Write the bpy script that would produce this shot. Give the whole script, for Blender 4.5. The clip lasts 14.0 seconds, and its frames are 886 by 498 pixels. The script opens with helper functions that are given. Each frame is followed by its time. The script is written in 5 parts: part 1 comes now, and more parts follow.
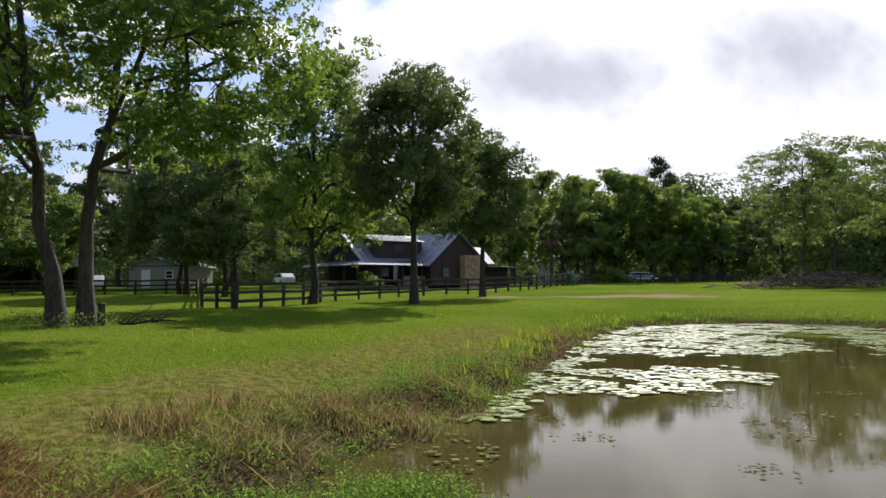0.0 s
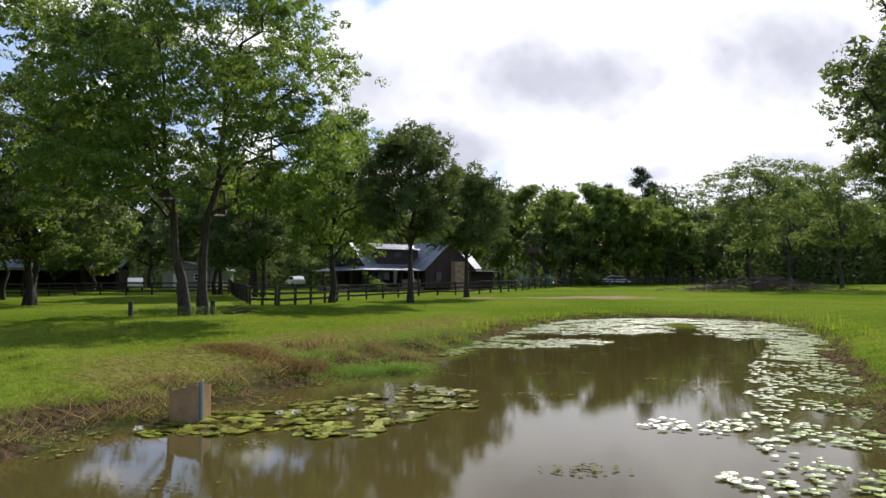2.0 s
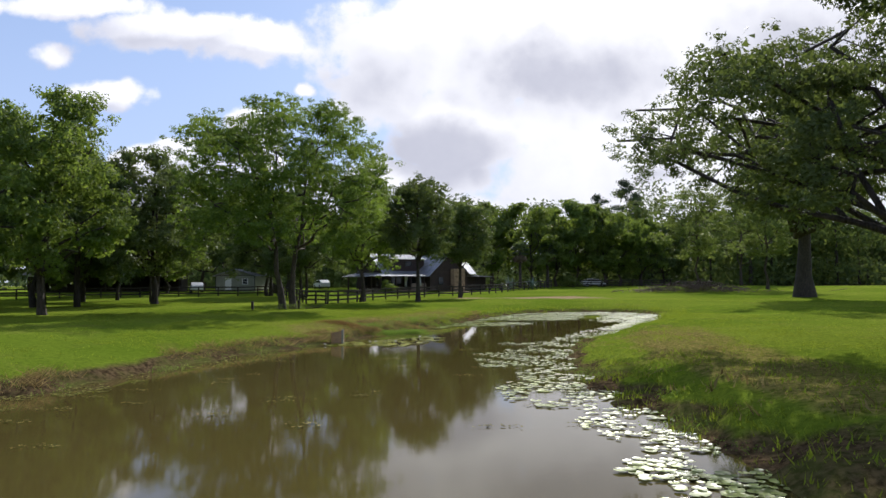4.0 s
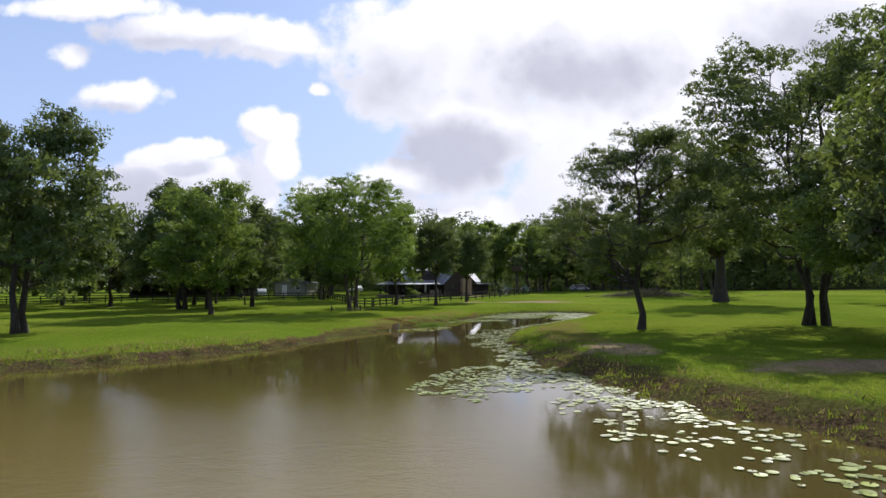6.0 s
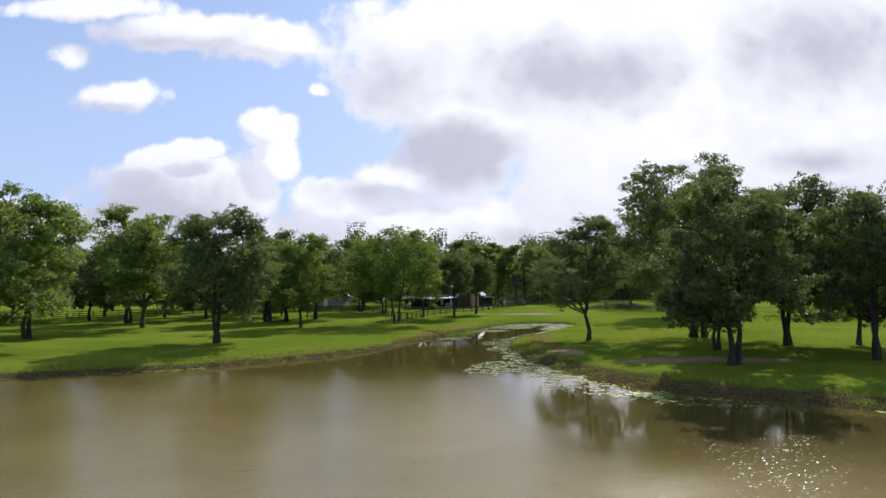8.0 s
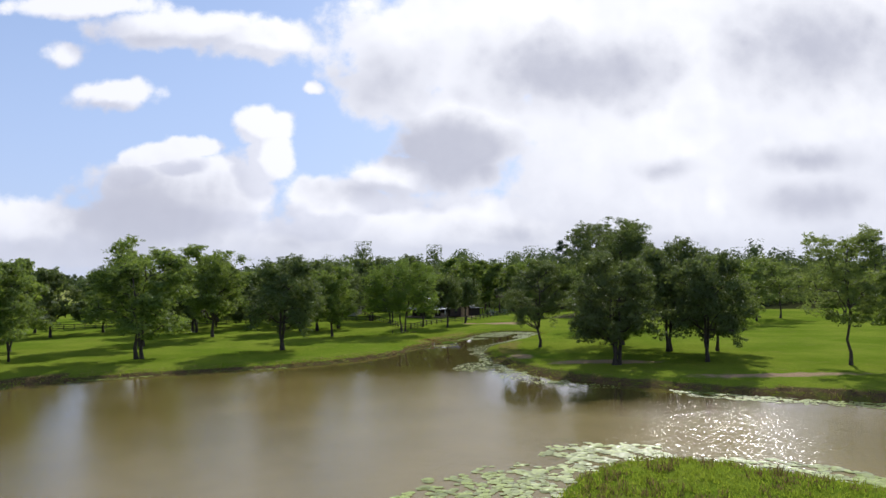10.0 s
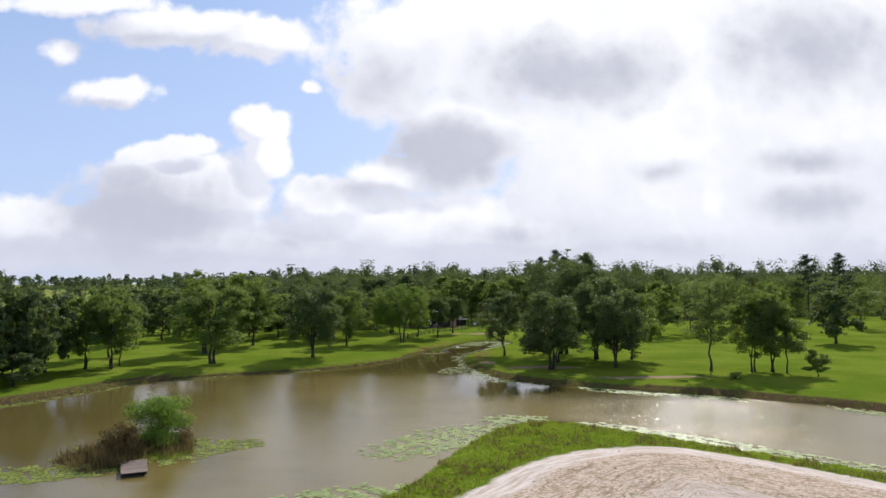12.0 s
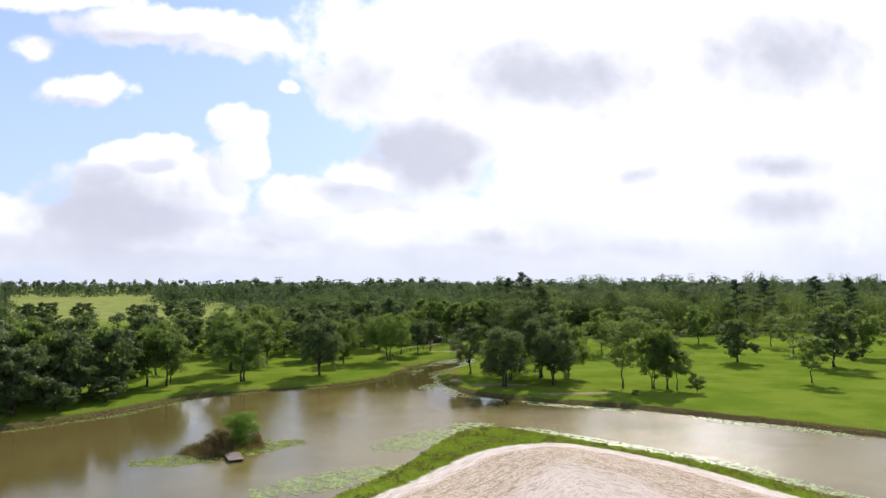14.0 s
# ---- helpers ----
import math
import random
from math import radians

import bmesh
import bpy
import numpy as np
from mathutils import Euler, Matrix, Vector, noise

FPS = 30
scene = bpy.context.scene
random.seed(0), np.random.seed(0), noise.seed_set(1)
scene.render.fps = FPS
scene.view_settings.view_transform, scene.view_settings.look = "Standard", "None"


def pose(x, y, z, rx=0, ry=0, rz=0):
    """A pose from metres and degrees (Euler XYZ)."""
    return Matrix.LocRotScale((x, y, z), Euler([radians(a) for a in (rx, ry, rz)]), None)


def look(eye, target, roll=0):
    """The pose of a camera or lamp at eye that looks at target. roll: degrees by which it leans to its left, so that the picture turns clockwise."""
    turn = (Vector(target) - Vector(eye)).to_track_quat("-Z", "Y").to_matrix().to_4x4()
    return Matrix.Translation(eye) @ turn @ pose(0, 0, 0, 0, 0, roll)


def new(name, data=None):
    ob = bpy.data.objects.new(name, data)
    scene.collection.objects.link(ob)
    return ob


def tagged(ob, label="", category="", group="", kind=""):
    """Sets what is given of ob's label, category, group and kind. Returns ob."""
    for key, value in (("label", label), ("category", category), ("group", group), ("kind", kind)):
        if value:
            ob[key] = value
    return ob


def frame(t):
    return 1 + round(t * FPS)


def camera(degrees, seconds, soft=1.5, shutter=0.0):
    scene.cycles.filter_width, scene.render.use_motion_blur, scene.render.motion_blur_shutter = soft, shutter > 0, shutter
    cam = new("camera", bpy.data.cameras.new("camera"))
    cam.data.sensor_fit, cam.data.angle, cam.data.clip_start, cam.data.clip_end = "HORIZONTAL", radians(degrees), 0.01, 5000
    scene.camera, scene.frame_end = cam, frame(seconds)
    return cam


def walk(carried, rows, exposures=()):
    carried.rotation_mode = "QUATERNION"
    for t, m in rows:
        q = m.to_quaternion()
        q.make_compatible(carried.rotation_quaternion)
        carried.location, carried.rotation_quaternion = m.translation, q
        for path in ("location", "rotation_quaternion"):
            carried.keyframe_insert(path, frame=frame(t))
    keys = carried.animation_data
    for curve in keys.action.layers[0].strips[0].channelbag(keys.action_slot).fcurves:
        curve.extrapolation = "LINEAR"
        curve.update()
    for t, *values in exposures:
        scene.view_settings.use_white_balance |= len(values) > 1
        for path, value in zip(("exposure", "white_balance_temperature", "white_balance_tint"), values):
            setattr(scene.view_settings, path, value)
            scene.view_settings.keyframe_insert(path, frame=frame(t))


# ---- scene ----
cam = camera(63.3, 14.0)
PATH = [
    (0, (-1.444, 1.621, 2.00), (-1.405, 3.618, 2.096), -0.4),
    (0.5, (-1.299, -0.773, 2.01), (-1.26, 1.223, 2.106), -0.4),
    (1, (-1.194, -3.405, 2.04), (-1.152, -1.409, 2.136), -0.4),
    (1.5, (-1.183, -6.494, 2.101), (-1.136, -4.497, 2.199), -0.3),
    (2, (-1.088, -10.047, 2.2), (-1.044, -8.05, 2.298), -0.2),
    (2.5, (-1.051, -14.118, 2.29), (-1.009, -12.121, 2.387), -0.2),
    (3, (-1.042, -18.744, 2.34), (-1.001, -16.747, 2.437), -0.2),
    (5.5, (0.213, -52.345, 3.645), (0.2, -50.348, 3.74), -0.4),
    (6, (-0.426, -59.715, 4.025), (-0.442, -57.717, 4.119), -0.3),
    (6.5, (-1.213, -67.443, 4.52), (-1.23, -65.445, 4.614), -0.5),
    (7, (-1.958, -75.21, 5.515), (-1.974, -73.212, 5.608), -0.4),
    (7.5, (-2.524, -83.215, 6.467), (-2.541, -81.217, 6.562), -0.4),
    (8, (-3.076, -91.598, 7.273), (-3.092, -89.6, 7.367), -0.4),
    (10.5, (-2.723, -136.223, 12.824), (-2.72, -134.225, 12.912), -0.4),
    (11, (-2.291, -146.18, 14.164), (-2.284, -144.182, 14.251), -0.3),
    (11.5, (-1.639, -156.173, 15.396), (-1.633, -154.175, 15.486), -0.3),
    (12, (-1.241, -166.29, 16.864), (-1.235, -164.292, 16.953), -0.2),
    (12.5, (-0.974, -176.607, 18.538), (-0.969, -174.609, 18.626), -0.2),
    (13, (-0.94, -187.092, 20.666), (-0.932, -185.094, 20.756), -0.1),
    (13.5, (-1.234, -197.93, 23.257), (-1.195, -195.932, 23.348), -0.1),
    (14, (-1.806, -208.276, 25.709), (-1.739, -206.279, 25.802), -0.0),
]
walk(cam, [(t, look(eye, target, roll)) for t, eye, target, roll in PATH],
     exposures=[(0, 0.12, 6250, 13), (1.5, 0.15, 6250, 13), (3, 0.06, 6250, 12.5), (6, 0.0, 6150, 14), (10.5, -0.08, 6200, 12), (12, -0.04, 6250, 12), (13, 0.03, 6250, 12), (14, 0.2, 6250, 12)])

# ---- sky and sun ----
SUN_AZ, SUN_EL = 18.0, 35.0          # degrees to the right of +y, and up


def link(tree, a, b):
    tree.links.new(a, b)


def sky_world():
    w = bpy.data.worlds.new("sky")
    w.use_nodes = True
    scene.world = w
    t = w.node_tree
    t.nodes.clear()
    N = t.nodes.new

    def math_(op, a, b=None, c=None, clamp=False):
        n = N("ShaderNodeMath")
        n.operation, n.use_clamp = op, clamp
        for i, v in enumerate((a, b, c)):
            if v is None:
                continue
            if isinstance(v, (int, float)):
                n.inputs[i].default_value = v
            else:
                link(t, v, n.inputs[i])
        return n.outputs[0]

    def ramp(v, a, b, lo=0.0, hi=1.0):
        n = N("ShaderNodeMapRange")
        n.interpolation_type = "SMOOTHSTEP"
        link(t, v, n.inputs[0])
        for i, x in enumerate((a, b, lo, hi)):
            n.inputs[i + 1].default_value = x
        return n.outputs[0]

    def mix(f, a, b):
        n = N("ShaderNodeMix")
        n.data_type = "RGBA"
        for sock, v in ((n.inputs[0], f), (n.inputs[6], a), (n.inputs[7], b)):
            if isinstance(v, tuple):
                sock.default_value = (*v, 1)
            elif isinstance(v, (int, float)):
                sock.default_value = v
            else:
                link(t, v, sock)
        return n.outputs[2]

    sky = N("ShaderNodeTexSky")
    sky.sky_type, sky.sun_disc = "NISHITA", False
    sky.sun_elevation, sky.sun_rotation = radians(SUN_EL), radians(SUN_AZ)
    sky.air_density, sky.dust_density, sky.ozone_density = 1.0, 0.6, 3.0
    co = N("ShaderNodeTexCoord")
    sep = N("ShaderNodeSeparateXYZ")
    link(t, co.outputs["Generated"], sep.inputs[0])
    x, y, z = sep.outputs
    # the sky as a flat chart in front (u to the right, v up), with ragged edges
    yy = math_("MAXIMUM", y, 0.08)
    u, v = math_("DIVIDE", x, yy), math_("DIVIDE", z, yy)
    uv = N("ShaderNodeCombineXYZ")
    link(t, u, uv.inputs[0]), link(t, v, uv.inputs[1])

    def fbm(scale, detail, vec, rough=0.55):
        n = N("ShaderNodeTexNoise")
        n.inputs["Scale"].default_value, n.inputs["Detail"].default_value = scale, detail
        n.inputs["Roughness"].default_value = rough
        link(t, vec, n.inputs["Vector"])
        return n

    wob = fbm(7.0, 5.0, uv.outputs[0], 0.6)
    wv = N("ShaderNodeVectorMath")
    wv.operation = "MULTIPLY_ADD"
    link(t, wob.outputs["Color"], wv.inputs[0])
    wv.inputs[1].default_value, wv.inputs[2].default_value = (0.05, 0.04, 0), (-0.025, -0.02, 0)
    here = N("ShaderNodeVectorMath")
    link(t, uv.outputs[0], here.inputs[0]), link(t, wv.outputs[0], here.inputs[1])
    spot_ = [here.outputs[0]]

    def blob(px, py, rx, ry, hard=0.45, top=1.0):
        """How deep inside a rounded patch of cloud: 0 at its rim, top in its middle."""
        s = N("ShaderNodeVectorMath")
        s.operation = "SUBTRACT"
        link(t, spot_[0], s.inputs[0])
        s.inputs[1].default_value = (px / 1000, py / 1000, 0)
        m = N("ShaderNodeVectorMath")
        m.operation = "MULTIPLY"
        link(t, s.outputs[0], m.inputs[0])
        m.inputs[1].default_value = (1000 / rx, 1000 / ry, 0)
        le = N("ShaderNodeVectorMath")
        le.operation = "LENGTH"
        link(t, m.outputs[0], le.inputs[0])
        return math_("MULTIPLY", math_("SUBTRACT", 1.15, le.outputs["Value"]), top * (0.6 + hard))

    def join(things):
        out = things[0]
        for b in things[1:]:
            out = math_("MAXIMUM", out, b)
        return out

    def heap():
        return join([
            blob(-502, 393, 118, 17, 0.2), blob(-368, 365, 126, 28, 0.3), blob(-250, 344, 83, 30, 0.3), blob(-467, 271, 63, 24, 0.2),
            blob(-181, 273, 13, 12, 0.2), blob(-250, 218, 38, 30, 0.7), blob(-244, 176, 31, 39, 0.7), blob(-411, 176, 41, 19, 0.6),
            blob(-345, 186, 46, 17, 0.5), blob(-360, 117, 134, 71, 0.75), blob(-384, 62, 165, 63, 0.75), blob(-148, 109, 87, 36, 0.5),
            blob(-69, 145, 71, 30, 0.5), blob(-581, 70, 102, 52, 0.5), blob(-54, 330, 90, 75, 0.5), blob(-69, 267, 75, 55, 0.4),
            blob(33, 204, 102, 87, 0.6), blob(285, 220, 212, 330, 0.8), blob(560, 235, 315, 354, 0.8), blob(127, 345, 260, 110, 0.7),
            blob(49, 62, 330, 63, 0.6), blob(-179, 46, 181, 43, 0.4), blob(-533, 322, 31, 20, 0.0)])

    billow, fray = fbm(11.0, 9.0, uv.outputs[0], 0.62), fbm(34.0, 7.0, uv.outputs[0], 0.6)
    tiny = fbm(95.0, 4.0, uv.outputs[0], 0.6)
    soft = math_("MULTIPLY", math_("SUBTRACT", billow.outputs["Fac"], 0.5), 1.0)

    def knobs(scale):
        """Rounded heads of cloud, like a cauliflower."""
        n = N("ShaderNodeTexVoronoi")
        n.feature = "SMOOTH_F1"
        n.inputs["Scale"].default_value, n.inputs["Smoothness"].default_value = scale, 0.5
        link(t, spot_[0], n.inputs["Vector"])
        return math_("SUBTRACT", 0.42, n.outputs["Distance"])

    def lumps():
        return math_("ADD", math_("MULTIPLY", knobs(17.0), 0.5), math_("MULTIPLY", knobs(43.0), 0.3))

    heads = lumps()
    ragged = math_("ADD", math_("ADD", soft, heads), math_("ADD", math_("MULTIPLY", math_("SUBTRACT", fray.outputs["Fac"], 0.5), 0.45),
                                      math_("MULTIPLY", math_("SUBTRACT", tiny.outputs["Fac"], 0.5), 0.15)))
    deep = heap()
    full = math_("ADD", deep, ragged)
    white = ramp(full, -0.14, 0.30)
    aside = N("ShaderNodeVectorMath")
    link(t, here.outputs[0], aside.inputs[0])
    aside.inputs[1].default_value = (0.022, 0.030, 0)
    spot_[0] = aside.outputs[0]
    facing = math_("SUBTRACT", math_("ADD", deep, math_("MULTIPLY", heads, 0.8)), math_("ADD", heap(), math_("MULTIPLY", lumps(), 0.8)))
    spot_[0] = here.outputs[0]
    grey = ramp(math_("ADD", join([
        blob(10, 182, 105, 56, 0.4, 1.0), blob(57, 157, 55, 31, 0.1, 0.8), blob(180, 294, 175, 70, 0.1, 0.9), blob(112, 322, 87, 47, 0, 0.5),
        blob(-77, 275, 83, 63, 0, 0.6), blob(521, 326, 170, 85, 0.1, 0.85), blob(426, 353, 79, 47, 0, 0.4), blob(308, 153, 47, 17, 0, 0.7),
        blob(513, 163, 87, 20, 0, 0.7), blob(521, 108, 94, 28, 0.1, 0.75), blob(88, 64, 142, 31, 0, 0.6), blob(-420, 92, 140, 78, 0.2, 0.9),
        blob(-337, 133, 71, 31, 0, 0.4), blob(-116, 125, 79, 22, 0, 0.6), blob(-211, 54, 126, 27, 0, 0.55), blob(285, 46, 157, 20, 0, 0.5),
        blob(-573, 46, 102, 28, 0, 0.55), blob(-376, 35, 157, 20, 0, 0.5), blob(-400, 349, 134, 17, 0, 0.35)]), math_("ADD", math_("MULTIPLY", soft, 0.6), math_("MULTIPLY", heads, 0.5))), -0.12, 0.6)
    # overhead and behind: broken cloud from noise alone
    gen = fbm(2.2, 7.0, co.outputs["Generated"], 0.6)
    broken = ramp(gen.outputs["Fac"], 0.50, 0.66)
    front = ramp(y, 0.1, 0.45)
    inview = math_("MULTIPLY", front, ramp(v, 0.45, 0.7, 1.0, 0.0))
    cover = math_("ADD", math_("MULTIPLY", white, inview),
                  math_("MULTIPLY", broken, math_("SUBTRACT", 1.0, inview)), clamp=True)
    fine = fbm(14.0, 8.0, uv.outputs[0], 0.65)
    shade = math_("MULTIPLY", math_("MULTIPLY", grey, inview), ramp(fine.outputs["Fac"], 0.2, 0.65, 0.88, 1.0))
    # near the sun the cloud is brightest
    sunv = Vector((math.sin(radians(SUN_AZ)) * math.cos(radians(SUN_EL)), math.cos(radians(SUN_AZ)) * math.cos(radians(SUN_EL)), math.sin(radians(SUN_EL))))
    dot = N("ShaderNodeVectorMath")
    dot.operation = "DOT_PRODUCT"
    link(t, co.outputs["Generated"], dot.inputs[0])
    dot.inputs[1].default_value = sunv
    mass = fbm(4.0, 4.0, uv.outputs[0], 0.5)
    puff = math_("ADD", math_("MULTIPLY", ramp(mass.outputs["Fac"], 0.35, 0.65), 0.5), math_("MULTIPLY", ramp(billow.outputs["Fac"], 0.3, 0.7), 0.5))
    rim = ramp(facing, -0.10, 0.55)
    lit = mix(puff, (0.56, 0.58, 0.69), (0.86, 0.87, 0.94))
    lit = mix(rim, lit, (1.02, 1.02, 1.05))
    lit = mix(math_("MULTIPLY", ramp(dot.outputs["Value"], 0.70, 0.97), 0.68), lit, (1.2, 1.19, 1.17))
    cloud = mix(math_("MULTIPLY", shade, 0.9), lit, (0.56, 0.57, 0.65))
    base = N("ShaderNodeVectorMath")
    base.operation = "SCALE"
    link(t, sky.outputs[0], base.inputs[0])
    base.inputs["Scale"].default_value = SKY
    haze = mix(ramp(z, 0.0, 0.55, 0.8, 0.25), base.outputs[0], (0.53, 0.64, 0.92))
    out = mix(cover, haze, cloud)
    out = mix(ramp(z, 0.0, 0.10, 0.62, 0.0), out, (0.68, 0.71, 0.80))
    bg = N("ShaderNodeBackground")
    link(t, out, bg.inputs[0])
    bg.inputs[1].default_value = 1.0
    o = N("ShaderNodeOutputWorld")
    link(t, bg.outputs[0], o.inputs[0])


SKY = 0.13
sky_world()
sun = new("sun", bpy.data.lights.new("sun", "SUN"))
sun.data.energy, sun.data.angle, sun.data.color = 5.0, radians(0.6), (1.0, 0.95, 0.86)
sun.matrix_world = look((60, 100, 90), (60 - math.sin(radians(SUN_AZ)) * 100, 100 - math.cos(radians(SUN_AZ)) * 100, 90 - math.tan(radians(SUN_EL)) * 100))

# ---- materials ----
def material(name):
    m = bpy.data.materials.new(name)
    m.use_nodes = True
    t = m.node_tree
    return m, t, t.nodes["Principled BSDF"]


def node(t, kind, **values):
    n = t.nodes.new(kind)
    for key, v in values.items():
        n.inputs[key.replace("_", " ")].default_value = v
    return n


def noise_tex(t, vec, scale, detail=4.0, rough=0.55):
    n = node(t, "ShaderNodeTexNoise", Scale=scale, Detail=detail, Roughness=rough)
    link(t, vec, n.inputs["Vector"])
    return n.outputs["Fac"]


def step(t, v, a, b, lo=0.0, hi=1.0):
    n = t.nodes.new("ShaderNodeMapRange")
    n.interpolation_type = "SMOOTHSTEP"
    link(t, v, n.inputs[0])
    for i, x in enumerate((a, b, lo, hi)):
        n.inputs[i + 1].default_value = x
    return n.outputs[0]


def mixc(t, f, a, b, blend="MIX"):
    n = t.nodes.new("ShaderNodeMix")
    n.data_type, n.blend_type = "RGBA", blend
    for sock, v in ((n.inputs[0], f), (n.inputs[6], a), (n.inputs[7], b)):
        if isinstance(v, tuple):
            sock.default_value = (*v, 1)
        elif isinstance(v, (int, float)):
            sock.default_value = v
        else:
            link(t, v, sock)
    return n.outputs[2]


def mul(t, a, b):
    n = t.nodes.new("ShaderNodeMath")
    n.operation = "MULTIPLY"
    for i, v in enumerate((a, b)):
        if isinstance(v, (int, float)):
            n.inputs[i].default_value = v
        else:
            link(t, v, n.inputs[i])
    return n.outputs[0]


def bump(t, b, height, strength, distance):
    n = node(t, "ShaderNodeBump", Strength=strength, Distance=distance)
    link(t, height, n.inputs["Height"])
    link(t, n.outputs[0], b.inputs["Normal"])


def spot(t):
    return t.nodes.new("ShaderNodeNewGeometry").outputs["Position"]


def plain(name, colour, rough=0.7, metal=0.0, scale=3.0, vary=0.35, relief=0.0, dirt=None):
    """A worn surface: colour broken at two scales, with a fine relief."""
    m, t, b = material(name)
    p = t.nodes.new("ShaderNodeTexCoord").outputs["Object"]
    big, fine = noise_tex(t, p, scale, 5), noise_tex(t, p, scale * 9, 4)
    dark = tuple(c * (1 - vary) for c in colour)
    c = mixc(t, step(t, big, 0.3, 0.7), dark, colour)
    c = mixc(t, step(t, fine, 0.5, 0.8, 0, 0.5), c, dirt or tuple(min(1, k * 1.25) for k in colour))
    info = t.nodes.new("ShaderNodeObjectInfo").outputs["Random"]
    hs = node(t, "ShaderNodeHueSaturation")
    link(t, step(t, info, 0, 1, 0.8, 1.15), hs.inputs["Value"])
    link(t, c, hs.inputs["Color"])
    link(t, hs.outputs[0], b.inputs["Base Color"])
    b.inputs["Roughness"].default_value, b.inputs["Metallic"].default_value = rough, metal
    if relief:
        bump(t, b, fine, 0.6, relief)
    return m


def leaf_material(name, shade, glow, amount=0.45, vary=0.2, gloss=0.62, spec=0.3):
    """Thin leaves: light passes through them from behind."""
    m, t, b = material(name)
    geo = t.nodes.new("ShaderNodeNewGeometry")
    isle, info = geo.outputs["Random Per Island"], t.nodes.new("ShaderNodeObjectInfo").outputs["Random"]
    patch = noise_tex(t, geo.outputs["Position"], 0.35, 3)
    hs = node(t, "ShaderNodeHueSaturation")
    link(t, step(t, isle, 0, 1, 1 - vary, 1 + vary), hs.inputs["Value"])
    link(t, step(t, info, 0, 1, 0.485, 0.513), hs.inputs["Hue"])
    link(t, mixc(t, step(t, patch, 0.35, 0.65), shade, tuple(c * 1.35 for c in shade)), hs.inputs["Color"])
    link(t, hs.outputs[0], b.inputs["Base Color"])
    b.inputs["Roughness"].default_value = gloss
    b.inputs["Specular IOR Level"].default_value = spec
    tr = t.nodes.new("ShaderNodeBsdfTranslucent")
    hs2 = node(t, "ShaderNodeHueSaturation")
    link(t, step(t, isle, 0, 1, 1 - vary, 1 + vary), hs2.inputs["Value"])
    hs2.inputs["Color"].default_value = (*glow, 1)
    link(t, hs2.outputs[0], tr.inputs[0])
    mx = t.nodes.new("ShaderNodeMixShader")
    mx.inputs[0].default_value = amount
    link(t, b.outputs[0], mx.inputs[1]), link(t, tr.outputs[0], mx.inputs[2])
    link(t, mx.outputs[0], t.nodes["Material Output"].inputs[0])
    return m


def bark_material(name, colour):
    m, t, b = material(name)
    p = t.nodes.new("ShaderNodeTexCoord").outputs["Object"]
    mp = node(t, "ShaderNodeMapping", Scale=(1, 1, 0.16))
    link(t, p, mp.inputs[0])
    ridge, blotch = noise_tex(t, mp.outputs[0], 14, 5, 0.65), noise_tex(t, p, 1.2, 4)
    c = mixc(t, step(t, ridge, 0.35, 0.65), tuple(k * 0.4 for k in colour), colour)
    c = mixc(t, step(t, blotch, 0.5, 0.75, 0, 0.5), c, tuple(k * 1.6 for k in colour))
    link(t, c, b.inputs["Base Color"])
    b.inputs["Roughness"].default_value = 0.9
    bump(t, b, ridge, 0.9, 0.05)
    return m


